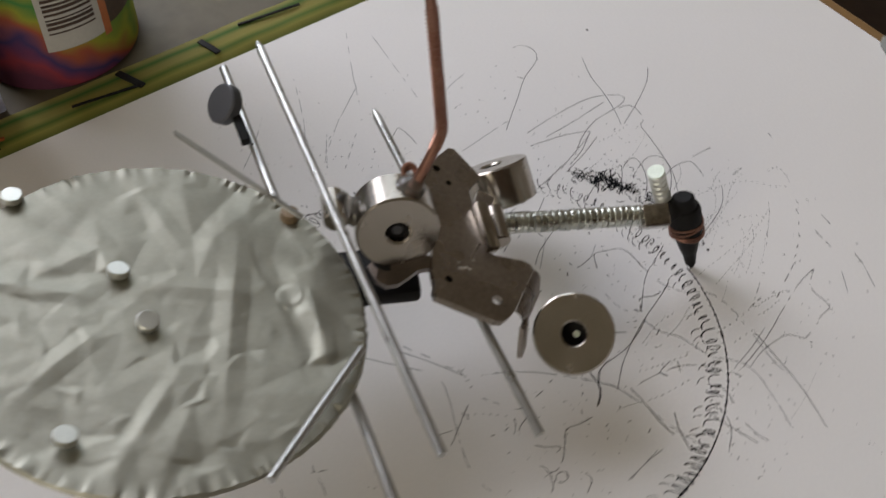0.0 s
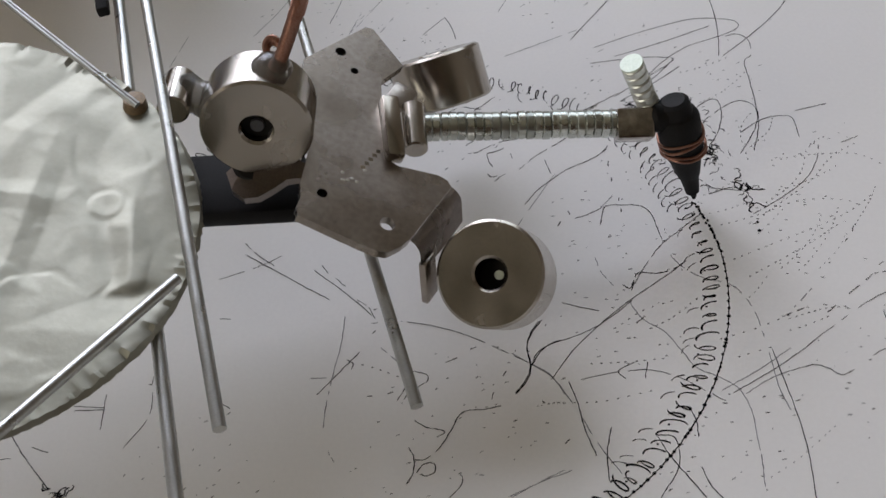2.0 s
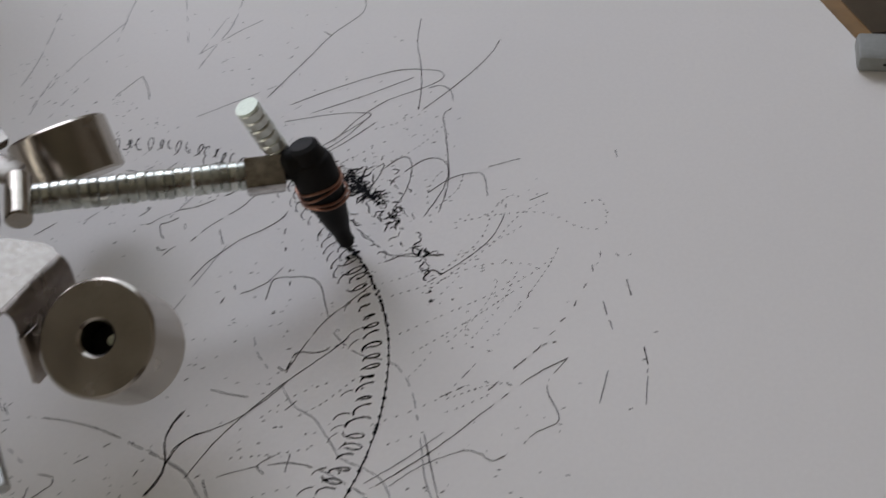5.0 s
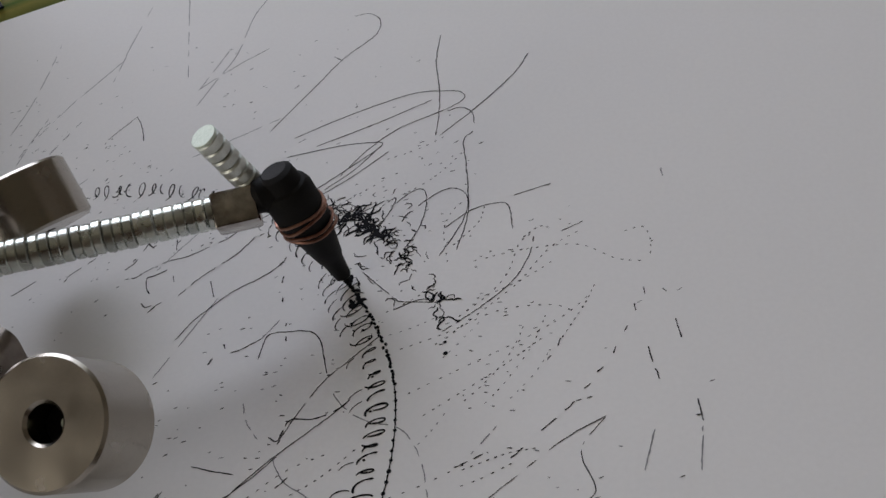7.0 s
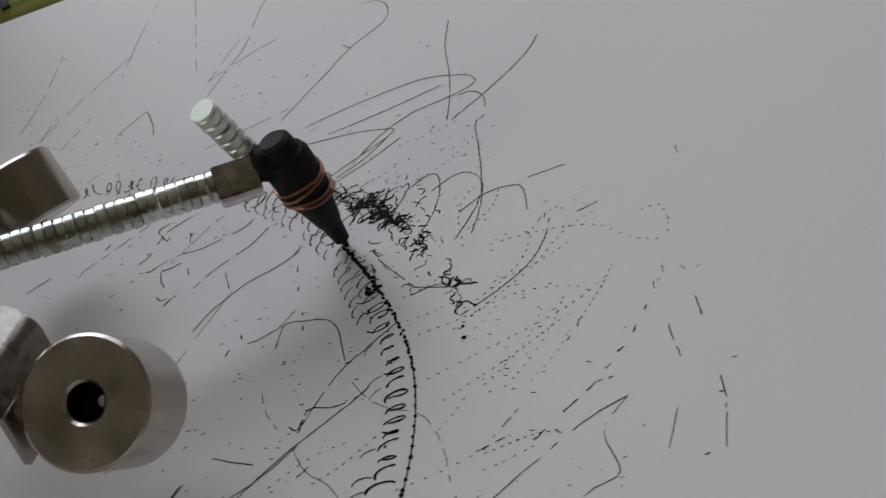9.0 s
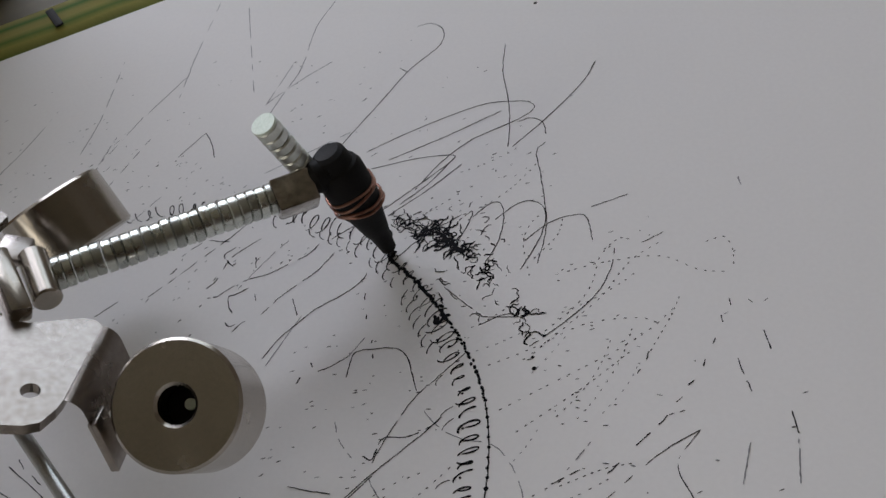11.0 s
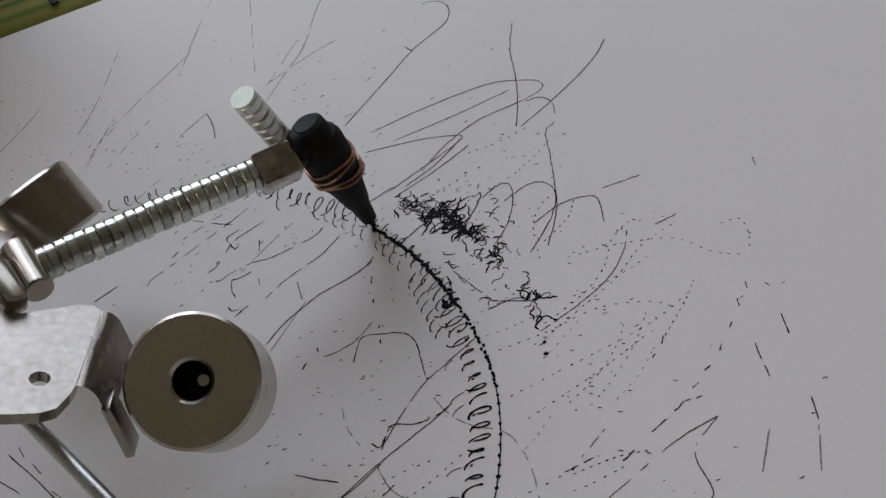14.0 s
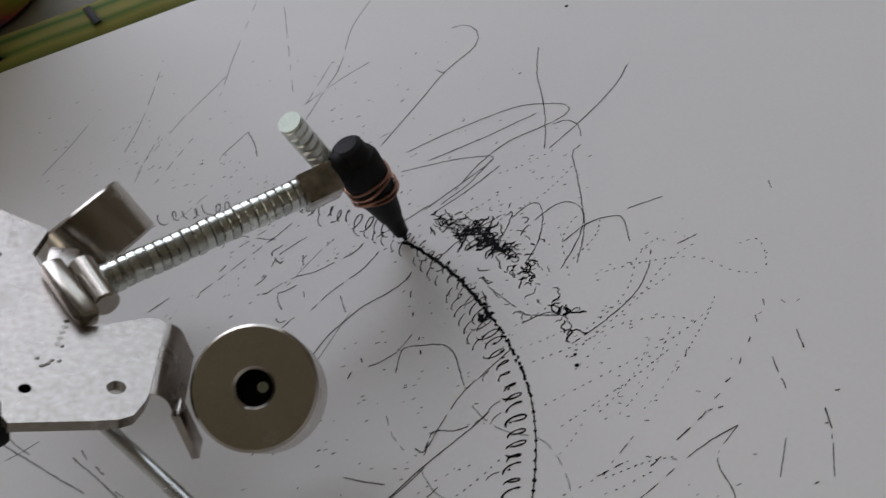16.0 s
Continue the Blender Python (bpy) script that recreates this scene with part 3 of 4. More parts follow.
def stroke(bm, width, *xy):
    """One pen line through places in millimetres, skipping where the pen jumped."""
    pts = [Vector((xy[i], xy[i + 1], 0)) * 0.001 for i in range(0, len(xy), 2)]
    line = smooth_line(pts, 14) if len(pts) > 2 else [pts[0].lerp(pts[1], k / 24) for k in range(25)]
    shake = 0.00016
    line = [p + Vector((noise.noise(p * 700) * shake, noise.noise(p * 700 + Vector((9, 4, 2))) * shake, 0)) for p in line]
    dry = -0.34 if bm is FADED else -0.40 if width < 0.21 else -0.66
    piece = []
    for p in line:
        if noise.noise(p * 520 + Vector((width * 50, 3, 8))) + 0.4 * noise.noise(p * 45) < dry:
            if len(piece) > 1:
                ribbon(bm, piece, width * 0.00125)
            piece = []
        else:
            piece.append(p)
    if len(piece) > 1:
        ribbon(bm, piece, width * 0.00125)


def dots(gap, *xy):
    """A trail of short dots through places in millimetres."""
    line = smooth_line([Vector((xy[i], xy[i + 1], 0)) * 0.001 for i in range(0, len(xy), 2)], 24)
    left = 0.0
    for p, q in zip(line, line[1:]):
        left -= (q - p).length
        if left <= 0:
            left = gap * 0.001 * (1 + 0.4 * noise.noise(p * 600))
            d = (q - p).normalized() * 0.00032
            ribbon(INKED, [p - d, p, p + d], 0.00032)


def blot(bm, x, y, r):
    lift[0] += 1.5e-8
    ring = [bm.verts.new((x + r * (1 + 0.3 * noise.noise(Vector((x * 3000, y * 3000, k)))) * math.cos(k * 0.7854), y + r * math.sin(k * 0.7854), lift[0])) for k in range(8)]
    bm.faces.new(ring)


stroke(FADED, 0.22, -154.0, 140.0, -156.4, 111.0, -156.4, 107.2, -157.0, 95.1)
stroke(FADED, 0.22, -155.5, 107.1, -164.1, 92.6, -172.3, 78.8)
stroke(FADED, 0.22, -179.8, 117.5, -179.6, 100.9, -180.1, 87.8, -181.9, 76.7)
stroke(FADED, 0.22, -194.4, 99.5, -199.9, 83.6, -205.9, 70.8)
stroke(FADED, 0.22, -115.7, 132.7, -119.9, 120.1, -121.3, 102.8, -125.1, 91.5, -128.2, 81.7)
stroke(FADED, 0.22, -112.3, 103.7, -121.1, 96.7, -130.2, 87.6)
stroke(FADED, 0.22, -161.5, 79.6, -169.1, 62.1)
stroke(FADED, 0.22, -173.3, 76.7, -175.4, 63.9)
stroke(FADED, 0.22, -101.8, 73.6, -124.3, 60.9)
stroke(FADED, 0.22, -143.8, 135.3, -138.5, 113.1, -133.6, 92.8)
stroke(FADED, 0.22, -151.5, 57.0, -158.6, 47.8)
stroke(INKED, 0.22, -89.0, 114.6, -85.0, 115.1, -81.5, 112.0, -80.8, 107.7, -82.4, 103.6, -89.5, 95.3, -95.4, 84.8, -104.8, 68.3)
stroke(INKED, 0.22, -144.9, 79.5, -151.0, 70.9)
stroke(INKED, 0.22, -144.9, 79.5, -142.2, 74.8, -140.1, 69.1)
stroke(INKED, 0.22, -92.1, 96.8, -89.5, 94.8, -91.2, 96.0)
stroke(INKED, 0.22, -63.2, 101.5, -63.3, 89.9, -61.5, 79.7, -60.6, 69.0, -60.7, 61.0)
stroke(INKED, 0.22, -39.0, 89.9, -42.3, 82.2, -50.7, 70.8, -59.6, 60.8)
stroke(INKED, 0.22, -97.6, 64.7, -84.9, 71.3, -69.1, 77.6, -58.8, 77.6, -55.1, 76.2, -55.0, 73.4, -59.9, 70.0, -69.7, 65.2, -76.5, 59.0, -81.6, 51.8)
stroke(INKED, 0.22, -58.5, 69.8, -55.0, 70.7, -52.1, 68.3, -51.3, 64.1)
stroke(INKED, 0.22, -91.2, 60.8, -77.1, 67.2, -63.0, 74.6)
stroke(INKED, 0.22, -51.5, 61.3, -53.5, 58.1, -52.3, 50.2, -51.1, 40.9, -50.6, 32.0, -52.3, 22.1)
stroke(INKED, 0.22, -98.2, 57.7, -85.2, 60.1, -76.6, 60.4, -73.9, 59.3, -77.6, 55.2, -84.2, 49.2, -90.6, 43.4)
stroke(INKED, 0.22, -73.9, 59.3, -80.1, 50.7, -86.5, 44.8)
stroke(INKED, 0.22, -89.0, 41.4, -79.9, 48.8, -72.0, 56.5)
stroke(INKED, 0.22, -40.3, 37.9, -31.9, 40.9)
stroke(INKED, 0.22, -35.2, 24.6, -36.1, 19.0, -39.2, 12.2, -45.3, 5.8, -51.8, 0.4, -53.5, -0.7)
stroke(INKED, 0.22, -68.1, 38.2, -64.2, 42.0, -61.5, 41.7, -60.6, 36.6, -61.6, 29.7, -64.5, 23.2)
stroke(INKED, 0.22, -62.6, 36.8, -57.5, 41.2, -53.5, 41.5, -51.0, 38.2, -51.3, 32.1, -53.7, 25.6, -56.1, 20.8)
stroke(INKED, 0.22, -55.7, 29.1, -49.4, 34.5, -42.9, 35.9, -41.0, 33.6, -40.1, 27.6)
stroke(INKED, 0.22, -71.4, 37.7, -68.2, 40.0, -69.8, 34.0, -73.8, 25.7)
stroke(INKED, 0.22, -87.2, 25.3, -79.9, 33.2, -70.8, 39.4)
stroke(INKED, 0.22, -73.2, 17.4, -66.3, 10.5)
stroke(INKED, 0.22, -64.8, 5.8, -58.7, 8.4, -54.4, 6.5)
stroke(INKED, 0.22, -62.4, 7.9, -56.2, 7.4)
stroke(INKED, 0.22, -102.3, 35.5, -94.6, 41.0, -89.4, 45.1)
stroke(INKED, 0.22, -29.2, 25.7, -24.6, 28.1)
stroke(INKED, 0.24, -11.5, -7.2, -10.7, -11.3)
stroke(INKED, 0.24, -10.3, -12.7, -9.5, -15.3)
stroke(INKED, 0.24, -5.9, -0.7, -5.0, -5.6)
stroke(INKED, 0.24, -2.7, -20.2, -2.0, -25.2)
stroke(INKED, 0.24, -11.9, 8.1, -11.7, 6.3)
stroke(INKED, 0.24, -13.9, 3.8, -13.7, 2.0)
stroke(INKED, 0.24, -8.2, 7.5, -7.5, 6.5)
stroke(INKED, 0.24, -15.4, -1.8, -16.0, -3.2)
stroke(INKED, 0.24, -17.8, -6.8, -18.3, -8.6)
stroke(INKED, 0.24, -20.3, -11.8, -21.5, -13.0)
stroke(INKED, 0.24, -22.7, -15.6, -23.9, -16.8)
stroke(INKED, 0.24, -25.8, -19.7, -27.6, -21.8)
stroke(INKED, 0.24, -29.2, -23.4, -32.0, -26.1)
stroke(INKED, 0.24, -35.3, -29.7, -37.5, -32.0)
stroke(INKED, 0.24, -42.8, -30.9, -48.2, -33.7)
stroke(INKED, 0.24, -28.7, -4.0, -29.4, -6.1)
stroke(INKED, 0.24, -30.6, -8.4, -31.3, -9.4)
stroke(FADED, 0.25, -2.1, -26.4, -2.9, -35.8)
stroke(FADED, 0.25, -10.6, -25.4, -12.9, -35.5)
stroke(FADED, 0.25, -40.6, -24.8, -46.1, -32.0)
stroke(FADED, 0.25, -7.2, 43.1, -6.9, 40.4)
stroke(INKED, 0.20, -188.3, -14.9, -183.1, -19.4, -177.6, -22.8)
stroke(INKED, 0.20, -193.3, -27.8, -183.7, -23.3, -177.0, -18.9)
stroke(INKED, 0.20, -165.4, -21.7, -163.3, -24.4)
stroke(INKED, 0.20, -160.7, -26.0, -157.9, -28.5)
stroke(INKED, 0.20, -154.0, -32.7, -150.5, -35.1, -148.4, -38.4)
stroke(INKED, 0.20, -50.0, -50.5, -42.2, -47.5, -38.4, -48.2, -34.9, -49.6, -26.6, -42.9, -21.8, -39.4, -24.4, -30.7, -19.8, -23.3)
stroke(INKED, 0.20, -19.8, -23.3, -28.1, -28.6, -39.2, -38.6, -48.7, -47.3, -60.4, -56.1)
stroke(INKED, 0.20, -161.6, -57.2, -157.5, -56.8)
stroke(INKED, 0.20, -183.9, -64.9, -179.7, -66.8)
stroke(INKED, 0.20, -219.9, -68.3, -211.8, -68.3)
stroke(INKED, 0.20, -203.5, -79.1, -199.7, -69.5, -202.0, -58.5)
stroke(INKED, 0.20, -210.9, -74.5, -212.5, -64.4)
stroke(INKED, 0.20, -202.6, -61.0, -196.6, -61.3)
stroke(FADED, 0.20, -115.9, -9.2, -106.0, 12.6)
stroke(FADED, 0.20, -129.2, 88.4, -123.8, 105.9)
stroke(FADED, 0.20, -172.8, 75.2, -166.2, 89.5)
stroke(FADED, 0.20, -172.3, 82.1, -175.6, 67.0)
stroke(FADED, 0.20, -231.0, 50.7, -227.9, 70.9)
stroke(INKED, 0.22, -250.0, -84.7, -239.4, -85.0, -231.0, -83.6)
stroke(INKED, 0.22, -237.5, -72.7, -228.4, -82.2, -218.4, -91.2)
stroke(INKED, 0.22, -219.5, -69.5, -211.4, -68.9)
stroke(INKED, 0.22, -226.8, -80.2, -222.0, -81.5)
stroke(INKED, 0.22, -234.6, -67.5, -231.3, -68.3)
stroke(INKED, 0.22, -227.3, -94.9, -224.2, -95.7)
stroke(INKED, 0.22, -189.2, -40.3, -186.2, -40.2)
stroke(INKED, 0.22, -187.2, -18.8, -173.1, -26.6, -161.2, -33.1)
stroke(INKED, 0.22, -167.3, -23.5, -156.9, -31.1, -149.3, -37.5)
stroke(INKED, 0.22, -43.7, -83.4, -45.4, -65.8, -51.0, -43.3)
dots(1.4, -37.3, 24.8, -34.1, 27.5, -31.6, 26.8)
dots(1.9, -15.3, 24.4, -11.7, 25.2, -10.2, 21.5, -10.3, 16.8)
dots(1.9, -52.3, -2.5, -45.3, 4.3, -38.1, 11.4, -34.3, 17.3, -30.6, 21.8, -24.3, 26.1)
dots(1.9, -50.0, 3.2, -44.1, 8.8, -40.4, 14.7, -38.5, 22.5, -36.0, 25.5)
dots(1.9, -61.7, -4.8, -52.3, -1.1, -41.7, 4.1, -31.1, 4.8, -26.5, 3.0)
dots(1.9, -58.8, -16.1, -47.5, -9.9, -35.9, -3.6, -28.3, 1.6, -22.2, 7.8)
dots(1.4, -55.2, -21.5, -41.7, -11.6, -32.5, -3.8)
dots(1.4, -53.0, 23.8, -48.0, 30.1, -46.8, 35.1)
dots(1.9, -47.8, 18.5, -37.9, 20.8, -25.7, 21.3, -17.6, 16.6, -11.9, 15.3)
dots(1.9, -54.1, 19.0, -55.7, 29.1, -53.3, 35.8, -49.4, 38.0)
dots(1.4, -22.1, 9.3, -24.1, 4.3, -28.5, -4.1)
dots(1.4, -33.2, -30.0, -38.5, -31.0, -47.1, -34.4)
stroke(INKED, 0.24, -92.9, -5.6, -91.8, 0.7, -87.4, 1.5, -82.7, 1.3, -79.9, -1.1, -78.2, -6.0, -76.9, -10.2)
stroke(FADED, 0.22, -75.7, -13.7, -72.6, -18.3, -67.4, -22.1, -62.2, -23.6, -58.8, -25.2, -55.6, -30.0, -53.7, -35.3, -51.4, -46.6, -49.9, -54.4, -47.8, -60.0)
stroke(INKED, 0.2, -66.6, -0.8, -72.6, -7.1, -77.1, -12.0, -80.2, -17.4, -83.2, -23.8, -84.9, -28.4)
stroke(INKED, 0.22, -71.3, -17.7, -76.2, -22.4, -85.7, -31.2, -93.2, -39.6, -98.1, -46.2, -102.7, -54.6)
stroke(INKED, 0.26, -86.7, -25.4, -84.5, -26.1, -82.8, -21.5, -77.9, -21.4, -73.5, -19.5, -70.8, -17.1)
stroke(INKED, 0.26, -106.9, -37.5, -108.8, -41.9, -109.1, -46.2, -107.9, -51.3, -109.0, -55.4, -110.9, -59.0)
stroke(INKED, 0.22, -107.9, -51.3, -106.6, -47.1, -103.4, -44.3, -98.3, -42.0, -93.3, -39.1, -88.2, -34.6, -84.0, -30.0)
stroke(FADED, 0.22, -113.6, -46.9, -108.1, -50.3, -102.3, -54.1, -97.3, -60.8)
stroke(INKED, 0.24, -98.5, -54.9, -96.1, -60.7, -94.2, -67.3, -91.2, -74.5)
stroke(FADED, 0.22, -96.5, -61.7, -91.2, -70.9, -85.4, -78.7)
stroke(INKED, 0.24, -88.1, -66.8, -88.8, -73.5, -88.1, -80.6)
stroke(INKED, 0.2, -95.6, -54.2, -87.7, -51.8, -79.4, -50.7, -72.8, -52.4, -67.1, -55.5, -62.2, -58.4)
stroke(INKED, 0.24, -83.2, -48.6, -86.9, -51.3, -85.2, -53.4)
stroke(INKED, 0.24, -80.1, -48.4, -80.6, -53.0)
stroke(FADED, 0.24, -84.8, -30.6, -81.3, -35.9, -76.1, -39.4, -71.9, -45.0, -68.7, -49.4, -63.0, -52.1, -59.1, -54.9, -56.5, -60.5, -55.6, -67.0, -54.8, -73.2, -54.4, -81.1)
stroke(FADED, 0.22, -110.2, -86.0, -102.6, -81.5, -96.4, -78.5)
stroke(INKED, 0.24, -78.0, -67.8, -75.3, -72.7, -71.4, -77.8, -66.9, -83.4)
stroke(INKED, 0.22, -76.8, -84.0, -72.9, -76.1, -73.7, -68.9, -78.0, -68.2)
stroke(INKED, 0.22, -67.9, -75.8, -66.1, -80.1, -63.5, -83.2)
stroke(INKED, 0.24, -70.4, -60.8, -68.9, -64.0, -68.5, -68.2)
stroke(FADED, 0.22, -63.1, -55.6, -54.8, -49.7, -46.7, -42.8)
stroke(FADED, 0.22, -57.5, -56.2, -52.5, -52.1, -47.1, -49.3)
stroke(INKED, 0.24, -101.5, -31.6, -97.0, -32.8, -92.2, -33.7)
stroke(FADED, 0.22, -93.7, -16.7, -92.2, -21.3, -88.9, -25.7)
stroke(INKED, 0.24, -83.0, -37.1, -80.8, -34.8)
stroke(INKED, 0.24, -98.4, -71.7, -97.0, -70.1)
dots(2.4, -104.0, -61.1, -96.5, -60.7, -89.9, -59.9, -83.4, -57.9, -78.5, -56.3)
dots(2.0, -93.3, -49.6, -85.3, -48.7, -76.1, -47.2)
dots(2.2, -88.1, -38.9, -81.3, -33.2, -73.5, -29.6)
dots(2.6, -62.7, -40.9, -54.3, -37.4, -46.0, -32.9)
dots(2.6, -58.7, -45.9, -50.4, -42.5)
dots(1.8, -79.5, -38.5, -74.4, -35.1, -67.5, -28.3)
stroke(INKED, 0.24, -159.1, -61.9, -156.3, -57.6, -153.4, -53.1, -150.5, -48.9)
stroke(FADED, 0.24, -156.2, -38.0, -155.7, -47.1, -156.1, -55.1, -156.2, -64.2, -155.7, -70.9)
stroke(INKED, 0.2, -149.1, -40.0, -142.6, -39.1, -135.0, -39.8, -128.0, -41.4, -121.6, -43.7, -114.0, -47.3, -108.5, -49.9)
stroke(FADED, 0.24, -108.5, -49.9, -103.0, -53.2, -99.2, -58.5)
stroke(INKED, 0.24, -106.1, -37.1, -108.5, -41.6, -109.1, -45.7, -107.7, -51.3, -108.6, -55.5, -110.7, -59.1)
stroke(INKED, 0.26, -107.7, -50.9, -105.8, -46.6, -103.0, -43.8, -100.1, -42.9)
stroke(INKED, 0.26, -113.9, -62.5, -117.8, -63.6, -121.8, -64.2, -123.7, -65.8, -125.2, -69.9, -126.8, -73.8, -128.0, -75.5)
stroke(INKED, 0.26, -134.1, -67.6, -131.1, -69.2, -126.6, -70.1, -128.2, -71.8)
stroke(INKED, 0.26, -134.5, -74.9, -132.9, -77.4, -132.5, -81.2, -133.6, -84.4)
stroke(INKED, 0.22, -132.8, -78.0, -130.5, -77.9, -129.1, -76.7)
stroke(INKED, 0.24, -131.7, -81.4, -130.4, -79.0, -127.9, -78.7, -127.6, -80.9, -129.4, -81.9, -130.9, -81.6)
stroke(INKED, 0.24, -136.5, -53.8, -133.0, -54.6, -132.5, -56.4, -134.4, -58.2, -136.7, -60.4, -137.8, -63.1)
stroke(INKED, 0.22, -153.4, -51.3, -151.7, -52.3, -151.7, -54.1)
stroke(INKED, 0.22, -139.1, -62.3, -137.8, -59.1, -137.8, -57.0)
stroke(INKED, 0.26, -128.7, -51.0, -125.9, -49.3)
stroke(INKED, 0.26, -123.0, -46.7, -121.7, -45.9)
stroke(INKED, 0.26, -114.3, -54.1, -113.7, -52.8)
stroke(INKED, 0.26, -146.7, -61.6, -145.3, -61.4)
stroke(INKED, 0.26, -141.7, -60.5, -140.3, -60.0)
stroke(INKED, 0.26, -148.2, -43.0, -147.6, -42.1)
stroke(FADED, 0.22, -153.5, -77.0, -151.4, -79.8)
stroke(INKED, 0.22, -123.5, -87.0, -121.3, -84.2, -121.0, -82.0, -121.6, -81.1)
stroke(INKED, 0.26, -116.4, -60.7, -116.1, -58.8)
stroke(FADED, 0.22, -145.4, -47.3, -140.8, -51.1)
dots(2.2, -149.2, -52.6, -144.7, -53.8, -139.5, -55.7)
dots(1.8, -104.2, -60.7, -103.0, -61.3, -100.5, -60.9)
stroke(FADED, 0.22, -109.5, -86.1, -104.4, -82.5, -98.1, -78.4)
stroke(INKED, 0.2, -146.6, 22.0, -141.1, 27.1, -134.3, 34.0, -129.3, 38.9, -125.5, 43.1)
stroke(INKED, 0.2, -140.8, 34.3, -136.7, 38.0, -132.1, 41.6)
stroke(INKED, 0.2, -139.9, 40.4, -134.6, 38.9, -129.0, 37.7)
stroke(INKED, 0.26, -126.8, 35.8, -129.3, 33.4, -127.7, 30.9, -126.3, 29.4)
stroke(INKED, 0.22, -128.8, 28.8, -126.7, 33.1, -120.2, 38.2)
stroke(FADED, 0.22, -123.5, 22.1, -119.8, 27.8, -116.3, 32.7, -113.2, 36.4)
stroke(INKED, 0.22, -121.5, 24.9, -116.6, 26.1, -112.0, 28.6)
stroke(INKED, 0.24, -110.0, 29.7, -107.1, 31.6, -105.3, 34.1)
stroke(INKED, 0.22, -116.1, 13.8, -112.5, 18.4, -108.8, 21.8)
stroke(INKED, 0.22, -107.6, 22.9, -104.5, 25.6, -101.2, 30.4)
stroke(INKED, 0.26, -132.0, 23.0, -130.2, 24.6, -129.5, 26.1)
stroke(INKED, 0.26, -130.8, 20.1, -128.6, 20.3, -127.0, 21.5)
stroke(FADED, 0.22, -127.0, 21.5, -124.8, 23.1, -121.5, 24.9)
stroke(INKED, 0.24, -121.0, 22.1, -123.6, 20.6, -125.4, 19.8, -124.7, 17.1, -123.4, 15.0)
stroke(INKED, 0.26, -124.7, 12.3, -123.5, 11.0, -121.9, 11.5)
stroke(INKED, 0.24, -122.3, 9.3, -120.8, 11.4, -119.7, 12.1)
stroke(INKED, 0.22, -113.4, 1.0, -110.5, 6.0, -107.6, 9.3, -102.9, 14.1, -97.2, 17.6, -93.4, 20.9, -92.0, 23.7)
stroke(INKED, 0.22, -109.1, 17.8, -107.1, 12.7)
stroke(INKED, 0.22, -120.9, 31.9, -120.2, 28.3)
stroke(INKED, 0.22, -118.8, 20.1, -118.2, 18.1)
stroke(INKED, 0.24, -159.2, 17.1, -156.8, 19.2, -154.3, 21.3)
stroke(INKED, 0.24, -142.6, 28.6, -141.2, 30.3)
stroke(INKED, 0.24, -99.5, -3.6, -96.1, -1.9, -93.1, 0.1)
stroke(FADED, 0.22, -93.1, 0.1, -91.4, 2.7, -89.2, 6.3)
stroke(INKED, 0.32, -103.9, -6.4, -103.5, -4.7)
stroke(INKED, 0.32, -101.6, -1.0, -101.0, -2.2)
stroke(INKED, 0.26, -91.5, 15.7, -91.6, 17.6)
stroke(INKED, 0.26, -90.4, 10.0, -90.6, 11.3)
stroke(INKED, 0.26, -88.2, 3.1, -88.2, 4.0)
stroke(INKED, 0.26, -87.5, -1.1, -87.6, 0.2)

# rings that the pen has drawn on earlier rounds
rng = random.Random(21)
HUB = Vector((-0.1437, -0.0293, 0))


def ring_place(r, deg):
    return HUB + Vector((math.cos(radians(deg)), math.sin(radians(deg)), 0)) * r


def pen_curl(base, deg, size, turns, wide):
    """One slanted e-like curl on the ring, its tail trailing on."""
    c = ring_place(base, deg)
    out_way = (c - HUB).normalized()
    on_way = Vector((-out_way.y, out_way.x, 0))
    lean = rng.uniform(0.2, 1.1)
    a0 = rng.uniform(-0.3, 0.3) + 3.4
    slip = rng.uniform(0.0014, 0.0024)
    pts = []
    for k in range(17):
        a = a0 - turns * k / 16
        grow = 0.75 + 0.4 * k / 16
        pts.append(c + out_way * grow * size * (math.cos(a) + lean * 0.5 * math.sin(a)) + on_way * (grow * size * 0.5 * math.sin(a) + slip * (k / 16 - 0.5)))
    ribbon(INKED, pts, wide)
    return c


deg = -62.0
while deg < 148:
    drift = 0.0007 * noise.noise(Vector((deg * 0.05, 1, 0))) + 0.0016 * max(0.0, min(1.0, (deg - 15) / 25))
    turns = rng.uniform(4.6, 6.8) if rng.random() < 0.6 else rng.uniform(2.4, 4.0)
    heavy = 1.35 if deg < 20 else 1.0
    c = pen_curl(0.0783 + drift + rng.uniform(-0.0005, 0.0005), deg, rng.uniform(0.0015, 0.0028), turns, heavy * rng.uniform(0.00028, 0.00042))
    if deg < 70 and rng.random() < 0.55:
        pen_curl(0.0742 + 1.5 * drift, deg + 0.7, rng.uniform(0.0010, 0.0018), rng.uniform(1.8, 3.4), rng.uniform(0.00022, 0.00036))
    if deg < 95 and rng.random() < 0.3:
        blot(INKED, c.x + rng.uniform(-1, 1) * 0.0015, c.y + rng.uniform(-1, 1) * 0.001, 0.0003)
    deg += rng.uniform(1.7, 2.5)

# the beaded line of this round, up to the pen's first place
LINE_HUB, LINE_R = Vector((-0.1380, -0.0289, 0)), 0.0774
deg = -75.0
pts = []
